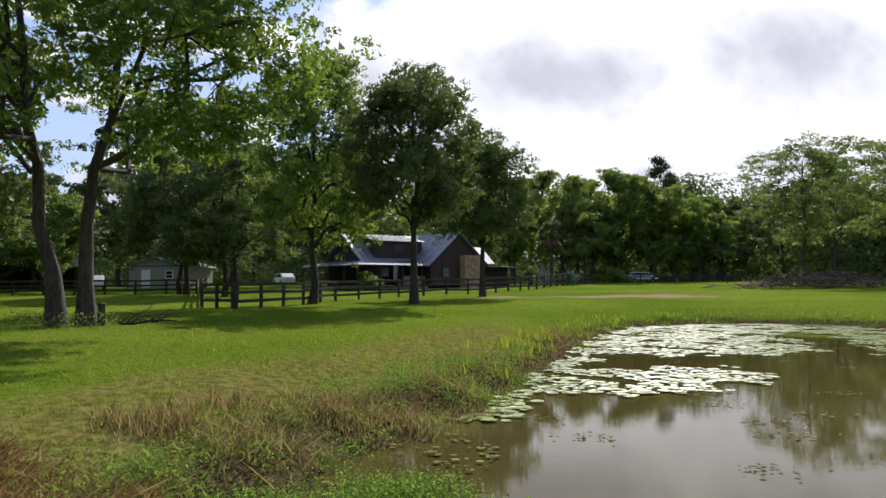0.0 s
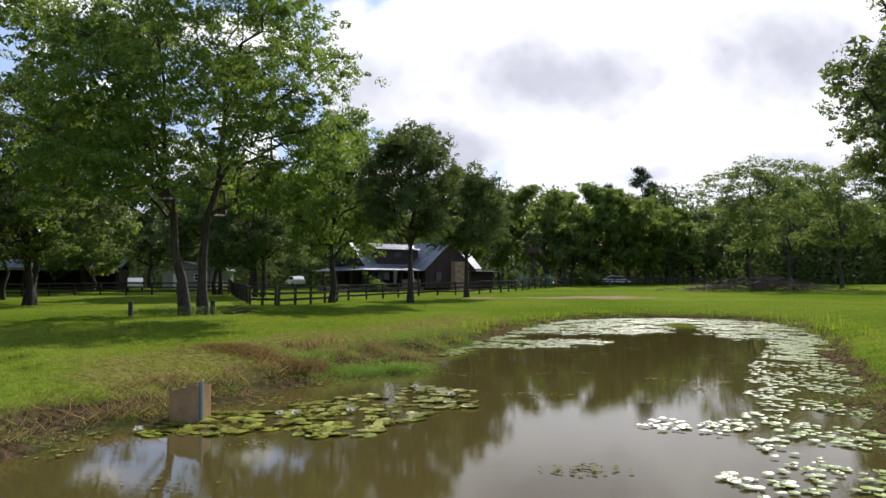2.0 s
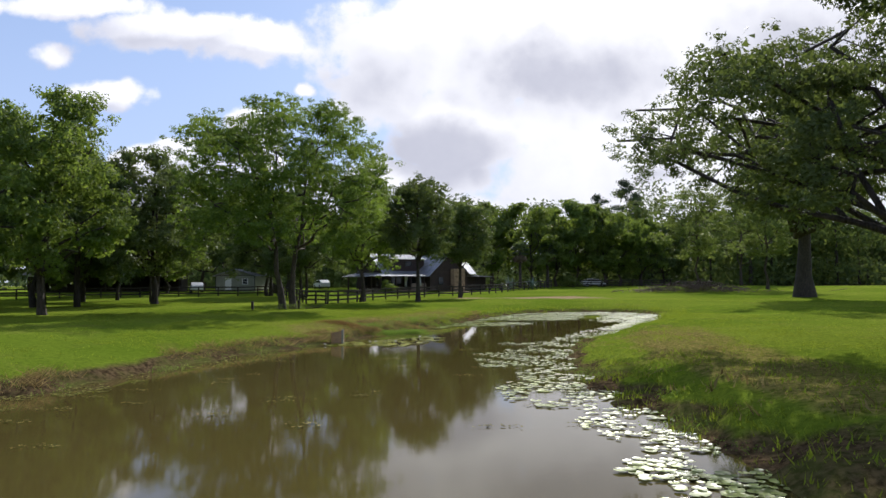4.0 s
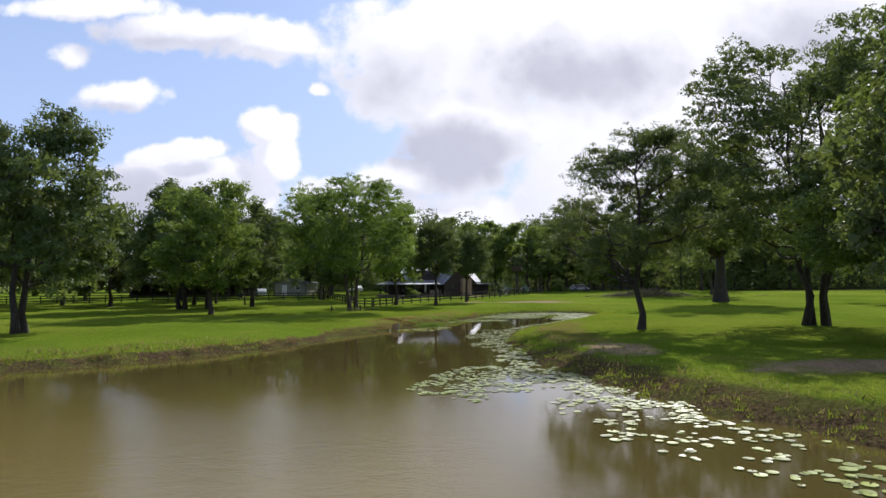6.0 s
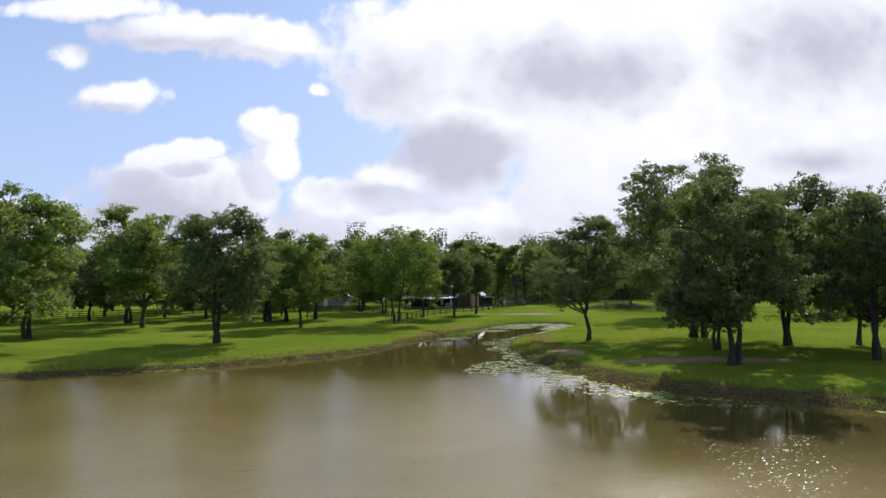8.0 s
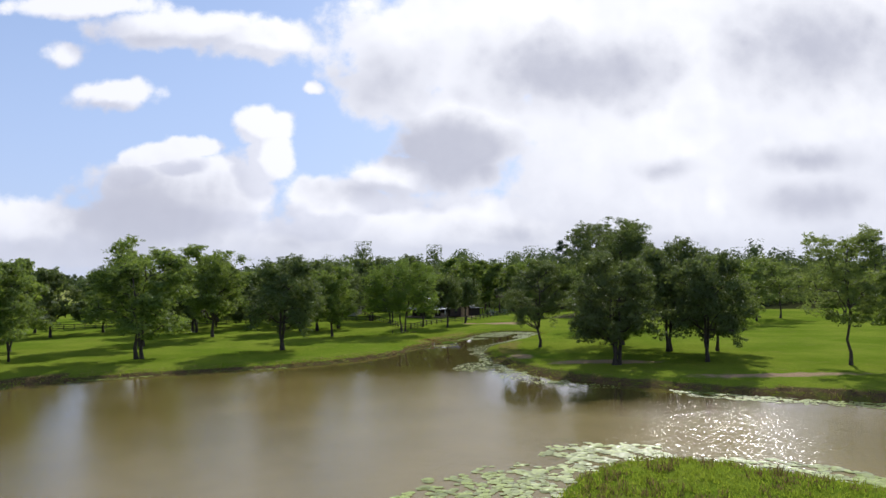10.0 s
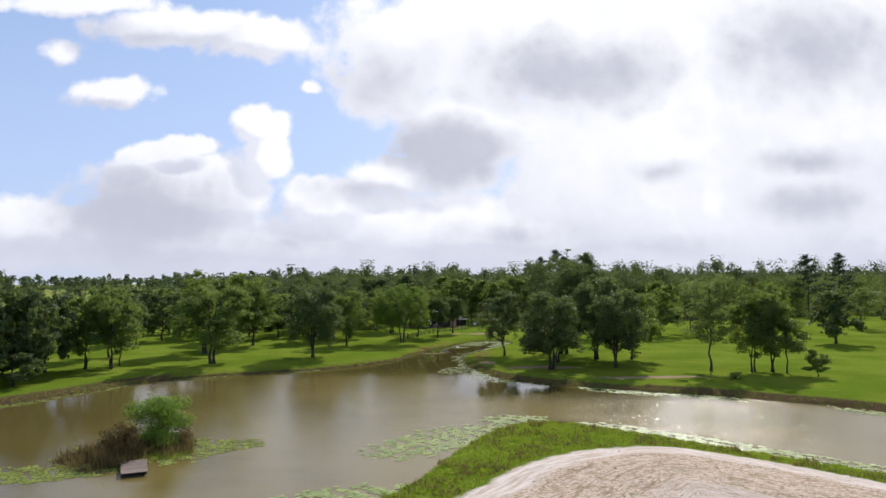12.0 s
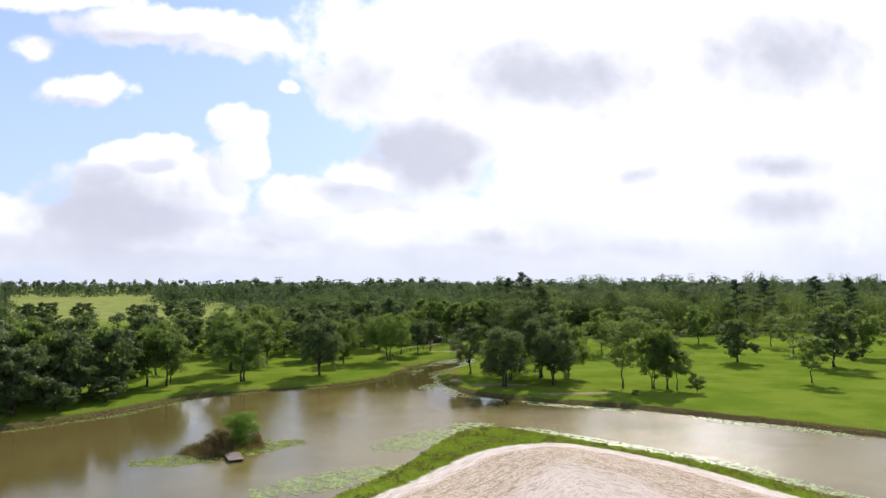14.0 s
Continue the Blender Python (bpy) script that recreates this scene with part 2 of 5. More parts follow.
def ground_material():
    """Meadow grass with dry patches; bare soil and dry stalks along the bank; pale sand on the spit."""
    m, t, b = material("meadow_ground")
    p = spot(t)

    def attr(name):
        n = t.nodes.new("ShaderNodeAttribute")
        n.attribute_name = name
        return n.outputs["Fac"]

    big, mid, fine = noise_tex(t, p, 0.07, 5), noise_tex(t, p, 0.6, 5, 0.6), noise_tex(t, p, 7.0, 6, 0.7)
    grain = noise_tex(t, p, 45.0, 3, 0.7)
    g = mixc(t, step(t, big, 0.35, 0.65), (0.122, 0.185, 0.016), (0.190, 0.245, 0.028))
    g = mixc(t, step(t, mid, 0.5, 0.75, 0, 0.45), g, (0.24, 0.21, 0.06))
    straw = mixc(t, step(t, fine, 0.35, 0.65), (0.15, 0.125, 0.035), (0.27, 0.215, 0.075))
    g = mixc(t, mul(t, step(t, mixc(t, 0.5, attr("dry"), mid), 0.36, 0.62), 0.85), g, straw)
    g = mixc(t, step(t, fine, 0.3, 0.6, 0.6, 0.0), g, (0.045, 0.08, 0.008))
    soil = mixc(t, step(t, fine, 0.35, 0.65), (0.035, 0.024, 0.013), (0.15, 0.105, 0.055))
    soil = mixc(t, step(t, mid, 0.45, 0.65, 0, 0.6), soil, (0.10, 0.125, 0.025))
    edge = step(t, mixc(t, 0.45, attr("bank"), mid), 0.42, 0.6)
    c = mixc(t, edge, g, soil)
    # woodland floor: leaf litter with the trees' shade put into its dark colour
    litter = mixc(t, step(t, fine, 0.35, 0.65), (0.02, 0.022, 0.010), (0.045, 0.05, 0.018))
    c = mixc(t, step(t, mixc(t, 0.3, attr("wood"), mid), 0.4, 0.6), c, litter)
    hay = mixc(t, step(t, big, 0.35, 0.65), (0.18, 0.215, 0.055), (0.27, 0.28, 0.085))
    c = mixc(t, attr("hay"), c, hay)
    bare = mixc(t, step(t, fine, 0.3, 0.7), (0.24, 0.17, 0.10), (0.40, 0.29, 0.19))
    c = mixc(t, step(t, mixc(t, 0.5, attr("bare"), mid), 0.45, 0.65), c, bare)
    # wheel tracks and rows of litter run along the spit's edge
    lane = t.nodes.new("ShaderNodeCombineXYZ")
    link(t, mul(t, attr("rim"), 1.5), lane.inputs[0])
    sp = t.nodes.new("ShaderNodeSeparateXYZ")
    link(t, p, sp.inputs[0])
    link(t, mul(t, sp.outputs[0], 0.16), lane.inputs[1]), link(t, mul(t, sp.outputs[1], 0.16), lane.inputs[2])
    tracks, ruts = noise_tex(t, lane.outputs[0], 1.0, 5, 0.6), noise_tex(t, lane.outputs[0], 1.9, 6, 0.7)
    sand = mixc(t, step(t, ruts, 0.35, 0.6), (0.50, 0.39, 0.30), (0.74, 0.65, 0.57))
    sand = mixc(t, step(t, fine, 0.5, 0.72, 0, 0.6), sand, (0.36, 0.27, 0.19))
    chips = mixc(t, step(t, noise_tex(t, p, 3.2, 6, 0.75), 0.40, 0.56), (0.32, 0.22, 0.13), (0.64, 0.52, 0.41))
    chips = mixc(t, step(t, mid, 0.52, 0.68, 0, 0.55), chips, (0.17, 0.17, 0.05))
    sand = mixc(t, mul(t, step(t, mixc(t, 0.7, attr("scrub"), tracks), 0.40, 0.64), 0.9), sand, chips)
    sand = mixc(t, mul(t, step(t, ruts, 0.52, 0.58), step(t, attr("rim"), 3.0, 5.0, 0.0, 0.6)), sand, (0.24, 0.16, 0.09))
    c = mixc(t, step(t, mixc(t, 0.35, attr("sand"), mid), 0.42, 0.56), c, sand)
    matt = t.nodes.new("ShaderNodeBsdfDiffuse")
    link(t, c, matt.inputs["Color"])
    bump(t, matt, mixc(t, 0.4, fine, grain), 0.8, 0.09)
    link(t, matt.outputs[0], t.nodes["Material Output"].inputs[0])
    t.nodes.remove(b)
    return m


def water_material():
    """Silty pond water: still in the narrow arm, ruffled by wind on the open pond."""
    m, t, b = material("pond_water")
    p = spot(t)
    sx = t.nodes.new("ShaderNodeSeparateXYZ")
    link(t, p, sx.inputs[0])
    # sheltered banks: calmer, with tree shade and reflections put into a darker colour
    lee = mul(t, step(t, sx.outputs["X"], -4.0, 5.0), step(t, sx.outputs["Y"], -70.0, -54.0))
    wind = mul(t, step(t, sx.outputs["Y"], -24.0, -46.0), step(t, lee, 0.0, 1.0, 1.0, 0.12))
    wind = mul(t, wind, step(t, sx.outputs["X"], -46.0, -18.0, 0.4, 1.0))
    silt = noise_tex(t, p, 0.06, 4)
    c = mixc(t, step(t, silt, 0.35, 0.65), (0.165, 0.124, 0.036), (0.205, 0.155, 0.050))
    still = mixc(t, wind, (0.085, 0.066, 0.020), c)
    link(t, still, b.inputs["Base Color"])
    b.inputs["IOR"].default_value = 1.333
    link(t, step(t, wind, 0, 1, 0.0, 0.145), b.inputs["Roughness"])
    mp = node(t, "ShaderNodeMapping", Scale=(1.0, 1.9, 1.0), Rotation=(0, 0, 0.3))
    link(t, p, mp.inputs[0])
    r1, r2 = noise_tex(t, mp.outputs[0], 1.3, 3, 0.5), noise_tex(t, mp.outputs[0], 6.0, 4, 0.6)
    n = node(t, "ShaderNodeBump", Distance=0.03)
    link(t, step(t, wind, 0, 1, 0.035, 0.7), n.inputs["Strength"])
    link(t, mixc(t, 0.5, r1, r2), n.inputs["Height"]), link(t, n.outputs[0], b.inputs["Normal"])
    # sharp wavelets over the ruffled part, which glitter towards the sun
    sharp = node(t, "ShaderNodeBsdfPrincipled", Roughness=0.17, IOR=1.333)
    link(t, still, sharp.inputs["Base Color"])
    cells = node(t, "ShaderNodeTexVoronoi", Scale=11.0)
    link(t, mp.outputs[0], cells.inputs["Vector"])
    tilt = t.nodes.new("ShaderNodeVectorMath")
    tilt.operation = "MULTIPLY_ADD"
    link(t, cells.outputs["Color"], tilt.inputs[0])
    tilt.inputs[1].default_value, tilt.inputs[2].default_value = (0.44, 0.44, 0), (-0.22, -0.22, 1)
    unit = t.nodes.new("ShaderNodeVectorMath")
    unit.operation = "NORMALIZE"
    link(t, tilt.outputs[0], unit.inputs[0]), link(t, unit.outputs[0], sharp.inputs["Normal"])
    mx = t.nodes.new("ShaderNodeMixShader")
    link(t, mul(t, step(t, sx.outputs["Y"], -54.0, -66.0, 0, 0.22), step(t, sx.outputs["X"], 5.0, 20.0)), mx.inputs[0])
    link(t, b.outputs[0], mx.inputs[1]), link(t, sharp.outputs[0], mx.inputs[2])
    link(t, mx.outputs[0], t.nodes["Material Output"].inputs[0])
    return m


GROUND, WATER = ground_material(), water_material()
BARK = bark_material("grey_brown_bark", (0.085, 0.065, 0.05))
BARK_DARK = bark_material("dark_bark", (0.06, 0.047, 0.037))
LEAF = leaf_material("oak_leaf", (0.086, 0.126, 0.032), (0.27, 0.36, 0.05), 0.45)
LEAF_DARK = leaf_material("dark_oak_leaf", (0.063, 0.093, 0.033), (0.19, 0.245, 0.047), 0.36)
LEAF_LIGHT = leaf_material("elm_leaf", (0.088, 0.124, 0.034), (0.27, 0.34, 0.065), 0.44)
LEAF_EAST = leaf_material("meadow_edge_leaf", (0.085, 0.122, 0.034), (0.22, 0.28, 0.05), 0.34, 0.12, 0.8, 0.1)
LEAF_WOOD = leaf_material("woodland_leaf", (0.074, 0.106, 0.036), (0.17, 0.22, 0.05), 0.32, 0.12, 0.8, 0.1)
LEAF_TWIN = leaf_material("shade_tree_leaf", (0.068, 0.112, 0.022), (0.265, 0.37, 0.045), 0.42)
LEAF_PINE = leaf_material("pine_needle", (0.025, 0.045, 0.02), (0.05, 0.09, 0.02), 0.25)
# distance haze is put into this leaf colour, paler and bluer for it
LEAF_HAZY = leaf_material("hazy_far_leaf", (0.066, 0.096, 0.046), (0.14, 0.19, 0.06), 0.35, 0.2, 0.8, 0.1)
LEAF_PALM = leaf_material("palm_frond", (0.06, 0.085, 0.04), (0.14, 0.19, 0.06), 0.4)
PALM_DEAD = leaf_material("dead_palm_frond", (0.16, 0.115, 0.075), (0.2, 0.14, 0.08), 0.3)
BLADE = leaf_material("grass_blade", (0.15, 0.20, 0.018), (0.30, 0.37, 0.035), 0.45, 0.25, 0.9, 0.05)
BLADE_DRY = leaf_material("dry_stalk", (0.25, 0.19, 0.075), (0.32, 0.24, 0.09), 0.35, 0.55, 0.9, 0.05)
BLADE_DEAD = leaf_material("dead_stalk", (0.25, 0.155, 0.055), (0.29, 0.18, 0.065), 0.3, 0.5, 0.9, 0.05)
WEED = leaf_material("bank_weed", (0.095, 0.165, 0.028), (0.24, 0.37, 0.05), 0.45, 0.3, 0.8, 0.15)
REED = leaf_material("brown_reed", (0.125, 0.095, 0.04), (0.19, 0.14, 0.055), 0.4, 0.5, 0.9, 0.05)
SCUM = leaf_material("olive_pondweed", (0.17, 0.165, 0.05), (0.2, 0.2, 0.05), 0.2, 0.4, 0.9, 0.03)
PAD = leaf_material("lily_leaf", (0.24, 0.31, 0.06), (0.28, 0.34, 0.06), 0.15, 0.35, 0.28, 0.45)
MAT_WEED = leaf_material("floating_weed_mat", (0.20, 0.235, 0.05), (0.24, 0.28, 0.06), 0.2, 0.4, 0.8, 0.1)
PAD_NEAR = leaf_material("broad_lily_leaf", (0.42, 0.44, 0.06), (0.42, 0.45, 0.07), 0.2, 0.4, 0.45, 0.22)
PETAL = plain("white_petal", (0.8, 0.79, 0.74), 0.5, vary=0.08)
RAIL = plain("weathered_dark_board", (0.055, 0.042, 0.032), 0.85, scale=2.5, vary=0.45, relief=0.01)
TIN = plain("galvanised_tin", (0.30, 0.31, 0.335), 0.48, 0.6, scale=1.2, vary=0.3, dirt=(0.38, 0.33, 0.28))
TIN_OLD = plain("old_tin", (0.36, 0.36, 0.37), 0.5, 0.5, scale=0.8, vary=0.4, dirt=(0.25, 0.19, 0.14))
BOARD = plain("dark_red_brown_siding", (0.045, 0.027, 0.021), 0.8, scale=1.5, relief=0.01)
STONE = plain("tan_stone", (0.42, 0.29, 0.18), 0.85, scale=3, vary=0.4, relief=0.03)
CREAM = plain("cream_siding", (0.32, 0.33, 0.26), 0.75, scale=1.0, vary=0.2)
WHITE = plain("white_paint", (0.75, 0.75, 0.73), 0.45, scale=1.0, vary=0.12)
DECK = plain("grey_brown_planks", (0.23, 0.165, 0.125), 0.85, scale=4, vary=0.4, relief=0.01)
GLASS = plain("dark_window_glass", (0.03, 0.035, 0.04), 0.06, scale=1)
RUBBER = plain("black_rubber", (0.02, 0.02, 0.02), 0.8)
FIBRE = plain("stained_fibreglass", (0.60, 0.37, 0.17), 0.55, scale=2.2, vary=0.4, dirt=(0.22, 0.15, 0.09))

# ---- ground and pond ----
SHORE_WEST = [(-105, -140), (-95, -108), (-84, -92), (-73, -80), (-67, -73), (-60, -65), (-54, -51), (-49, -42), (-40, -36.3), (-33, -33),
              (-26, -29.8), (-18.3, -23.8), (-14, -18.4), (-11.4, -14), (-9.4, -9.5), (-8.6, -5), (-7.3, -1.7), (-6.4, 0.4), (-5.5, 2.2),
              (-4.7, 4.2), (-3.6, 6.3), (-2.7, 8.6), (-1.7, 11.4), (-0.8, 13.4)]
SHORE_ARM = [(0.6, 17.2), (2.4, 21.8), (4.0, 26.2), (5.2, 30), (7.6, 33.4), (11.6, 35.4), (15.6, 34.4), (18.2, 30.6), (17.4, 25),
             (14.6, 18.4), (11.6, 12.4), (8.6, 6.4), (6.5, 2.2), (5.2, -1.5), (4.2, -5), (3.8, -10), (3.8, -17.5), (4.4, -25)]
SHORE_EAST = [(5.6, -30), (7.2, -36), (9, -40.2), (13, -45), (20, -50.4), (28.8, -56.2), (39.4, -60.8), (48.5, -67.5), (56, -74.5),
              (64.6, -79.6), (74.6, -90.5), (88, -99), (104, -110), (112, -128), (104, -152), (84, -160), (66, -150)]
SHORE_SPIT = [(53, -132), (46, -120), (41.6, -110), (36, -103), (29.5, -96.6), (23.5, -90.5), (17.6, -84.6), (12, -80.2), (7, -81.6),
              (4, -86), (1.4, -91.6), (-1.3, -100), (-4.6, -107.6), (-8.3, -114.6), (-13, -123), (-20, -140), (-36, -168), (-70, -176)]
SAND_EDGE = [(-7.6, -124), (-3.9, -119), (0.2, -112.6), (5.1, -104), (12.4, -97.4), (21, -96.4), (25, -99.4), (31, -106), (36.2, -112.5),
             (40, -121), (46, -134), (58, -160), (70, -200), (60, -260), (-40, -260), (-34, -190), (-16, -145)]


def rounded(points, times=2):
    p = np.array(points, float)
    for _ in range(times):
        q = np.roll(p, -1, 0)
        p = np.stack([0.75 * p + 0.25 * q, 0.25 * p + 0.75 * q], 1).reshape(-1, 2)
    return p


def signed(P, poly):
    """Distance of the points to the outline, negative inside."""
    px, py = np.ascontiguousarray(P[:, 0]), np.ascontiguousarray(P[:, 1])
    d = np.full(len(P), 1e18)
    inside = np.zeros(len(P), bool)
    for (ax, ay), (bx, by) in zip(poly.tolist(), np.roll(poly, -1, 0).tolist()):
        ex, ey = bx - ax, by - ay
        wx, wy = px - ax, py - ay
        k = wx * ex
        k += wy * ey
        k /= max(ex * ex + ey * ey, 1e-9)
        np.clip(k, 0, 1, out=k)
        if ey:
            hit = (wy >= 0) != (py >= by)
            if hit.any():
                inside ^= hit & (wx < wy * (ex / ey))
        wx -= k * ex
        wy -= k * ey
        wx *= wx
        wy *= wy
        wx += wy
        np.minimum(d, wx, out=d)
    return np.where(inside, -1.0, 1.0) * np.sqrt(d)


POND = rounded(SHORE_WEST + SHORE_ARM + SHORE_EAST + SHORE_SPIT)
SAND = rounded(SAND_EDGE)
ISLE = (-31.5, -93.5, 5.2, 5.6)


def wave(x, y):
    """Gentle unevenness of the land."""
    return (np.sin(x * 0.31 + 1.3 * np.sin(y * 0.11)) * np.cos(y * 0.27 + np.sin(x * 0.17)) * 0.5
            + np.sin(x * 1.1 + y * 0.7) * np.cos(y * 0.9 - x * 0.4) * 0.22)


def smooth(v, a, b):
    k = np.clip((v - a) / (b - a), 0, 1)
    return k * k * (3 - 2 * k)


def shore_distance(P):
    d = signed(P, POND)
    isle = (np.hypot((P[:, 0] - ISLE[0]) / ISLE[2], (P[:, 1] - ISLE[1]) / ISLE[3]) - 1) * 5.3
    isle += 0.7 * np.sin(np.arctan2(P[:, 1] - ISLE[1], P[:, 0] - ISLE[0]) * 5)
    d = np.where(d < 0, np.maximum(d, -isle), d)
    jag = 0.45 * np.sin(P[:, 0] * 1.7 + P[:, 1] * 0.9) * np.sin(P[:, 1] * 1.3 - P[:, 0] * 0.4) + 0.2 * np.sin(P[:, 0] * 4.1 + 2 * np.sin(P[:, 1] * 2.3))
    return d + jag * np.exp(-np.abs(d) / 3)


def land(P, d=None):
    """Height of the ground at the points."""
    d = shore_distance(P) if d is None else d
    x, y = P[:, 0], P[:, 1]
    top = 0.95 + 1.05 * smooth(y, 35, 105) + 0.8 * smooth(y, 105, 260) + 0.12 * wave(x, y)
    steep = np.where((x > 3) & (y < -5) & (y > -75), 1.5, 2.6)
    bank = 0.42 * smooth(d, -0.2, 0.9) + 0.35 * smooth(d, 0.8, steep + 0.6) + 0.23 * smooth(d, steep, 9)
    top = np.where((np.hypot(x - ISLE[0], y - ISLE[1]) < 8), 0.5, top)
    s = signed(P, SAND)
    top = top + 0.9 * smooth(-s, -3, 14) + 0.10 * wave(x * 3, y * 3) * (s < 0)
    return np.where(d > -0.2, bank * top - 0.03, -0.03 - 1.2 * smooth(-d, 0, 5))


def ticks(lo, hi, fine_lo, fine_hi, pitch, grow=1.22):
    mid = list(np.arange(fine_lo, fine_hi + pitch, pitch))
    a, s = mid[-1], pitch
    while a < hi:
        s *= grow
        a += s
        mid.append(a)
    a, s, low = mid[0], pitch, []
    while a > lo:
        s *= grow
        a -= s
        low.append(a)
    return np.array(low[::-1] + mid)


def sheet(name, V, F, mat, smooth_faces=True):
    """A mesh from arrays of corners and of equal-sided faces."""
    me = bpy.data.meshes.new(name)
    F = np.asarray(F, np.int32)
    me.vertices.add(len(V)), me.loops.add(F.size), me.polygons.add(len(F))
    me.vertices.foreach_set("co", np.asarray(V, np.float32).ravel())
    me.loops.foreach_set("vertex_index", F.ravel())
    me.polygons.foreach_set("loop_start", np.arange(0, F.size, F.shape[1], dtype=np.int32))
    me.update(calc_edges=True)

    if smooth_faces:
        me.polygons.foreach_set("use_smooth", np.ones(len(me.polygons), bool))
    me.materials.append(mat)
    return me


def grid_faces(nx, ny):
    i = np.arange(nx * ny).reshape(ny, nx)
    return np.stack([i[:-1, :-1], i[:-1, 1:], i[1:, 1:], i[1:, :-1]], -1).reshape(-1, 4)


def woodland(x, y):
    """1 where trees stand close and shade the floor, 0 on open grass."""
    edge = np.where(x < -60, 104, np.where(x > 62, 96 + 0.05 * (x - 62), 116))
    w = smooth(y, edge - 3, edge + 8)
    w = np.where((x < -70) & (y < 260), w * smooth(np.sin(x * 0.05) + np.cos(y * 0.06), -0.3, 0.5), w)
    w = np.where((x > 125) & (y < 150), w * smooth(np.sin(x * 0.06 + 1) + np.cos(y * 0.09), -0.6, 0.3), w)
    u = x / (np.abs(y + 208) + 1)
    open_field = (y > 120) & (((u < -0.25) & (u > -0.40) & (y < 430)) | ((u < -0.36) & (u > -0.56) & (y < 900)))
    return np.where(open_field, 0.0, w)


def build_ground():
    xs, ys = ticks(-2600, 2600, -76, 78, 0.7), ticks(-900, 3600, -135, 44, 0.7)
    X, Y = np.meshgrid(xs, ys)
    P = np.stack([X.ravel(), Y.ravel()], 1)
    d = shore_distance(P)
    z = land(P, d)
    me = sheet("ground", np.column_stack([P, z]), grid_faces(len(xs), len(ys)), GROUND)
    s = signed(P, SAND)
    x, y = P[:, 0], P[:, 1]
    eroded = np.where((x > 3) & (y < -20) & (y > -130), np.where(x > 30, 4.0, 2.6), np.where(x > 3, 0.9, np.where(x < -48, 5.0, 1.5)))
    bank = np.clip(1.15 - d / eroded, 0, 1)
    bank = np.where((y > -78) | (np.abs(x) > 45), bank, bank * 0.45)
    bare = np.maximum.reduce([np.clip(1.2 - np.hypot((x - cx) / rx, (y - cy) / ry), 0, 1) for cx, cy, rx, ry in
                              ((12, 50, 10, 5), (3.5, 50, 4, 2.5), (18, -33, 11, 3.5), (8, -24, 2.5, 5), (34, -47, 14, 2.5), (2, 76, 9, 4))])
    u = x / (np.abs(y + 208) + 1)
    hay = smooth(-u, 0.23, 0.26) * smooth(y, 190, 230)
    dry = smooth(d, 5.5, 1.5) * smooth(y, 0, 6) * smooth(x, 3, -1) + 0.9 * smooth(d, 1.2, 2.2) * smooth(d, 6, 4) * (x > 3) * smooth(y, 4, -2) * (y > -20)
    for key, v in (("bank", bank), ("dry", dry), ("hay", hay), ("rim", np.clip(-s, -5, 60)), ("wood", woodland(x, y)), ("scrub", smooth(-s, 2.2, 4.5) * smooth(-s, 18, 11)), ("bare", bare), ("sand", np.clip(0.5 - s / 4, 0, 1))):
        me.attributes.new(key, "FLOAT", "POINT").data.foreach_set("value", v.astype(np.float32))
    ob = new("ground", me)
    return tagged(ob, "green meadow with muddy pond banks and a bare sandy spit", "ground", kind="structure")


build_ground()


def build_water():
    xs, ys = np.linspace(-125, 130, 40), np.linspace(-190, 45, 40)
    X, Y = np.meshgrid(xs, ys)
    me = sheet("water", np.column_stack([X.ravel(), Y.ravel(), np.zeros(X.size)]), grid_faces(40, 40), WATER)
    return tagged(new("water", me), "murky brown pond water reflecting the cloudy sky", "water", kind="structure")


build_water()


def height_at(x, y):
    return float(land(np.array([[x, y]], float))[0])

# ---- building blocks ----
def thing(name, x, y, z, label, category, group="", turn=0.0):
    ob = new(name)
    ob.matrix_basis = pose(x, y, z, 0, 0, turn)
    return tagged(ob, label, category, group)


def part(name, data, mat, parent, label=""):
    """Links a bmesh or a mesh as one object under a thing or a part."""
    if isinstance(data, bmesh.types.BMesh):
        me = bpy.data.meshes.new(name)
        data.to_mesh(me)
        data.free()
        me.materials.append(mat)
    else:
        me = data
    ob = new(name, me)
    ob.parent = parent
    if label:
        ob["label"] = label
    return ob


def box(bm, x0, x1, y0, y1, z0, z1, bevel=0.0):
    made = bmesh.ops.create_cube(bm, size=1.0, matrix=Matrix.Translation(((x0 + x1) / 2, (y0 + y1) / 2, (z0 + z1) / 2)) @ Matrix.Diagonal((x1 - x0, y1 - y0, z1 - z0, 1)))
    if bevel:
        edges = {e for v in made["verts"] for e in v.link_edges}
        bmesh.ops.bevel(bm, geom=list(edges), offset=bevel, segments=1, affect="EDGES")
    return bm


def prism(bm, outline, axis, a, b):
    """A closed outline pushed along an axis from a to b."""
    def at(p, k):
        return (k, p[0], p[1]) if axis == "x" else (p[0], k, p[1]) if axis == "y" else (p[0], p[1], k)
    lo, hi = [bm.verts.new(at(p, a)) for p in outline], [bm.verts.new(at(p, b)) for p in outline]
    bm.faces.new(lo), bm.faces.new(hi[::-1])
    for i in range(len(outline)):
        j = (i + 1) % len(outline)
        bm.faces.new((lo[i], hi[i], hi[j], lo[j]))
    bmesh.ops.recalc_face_normals(bm, faces=bm.faces)
    return bm


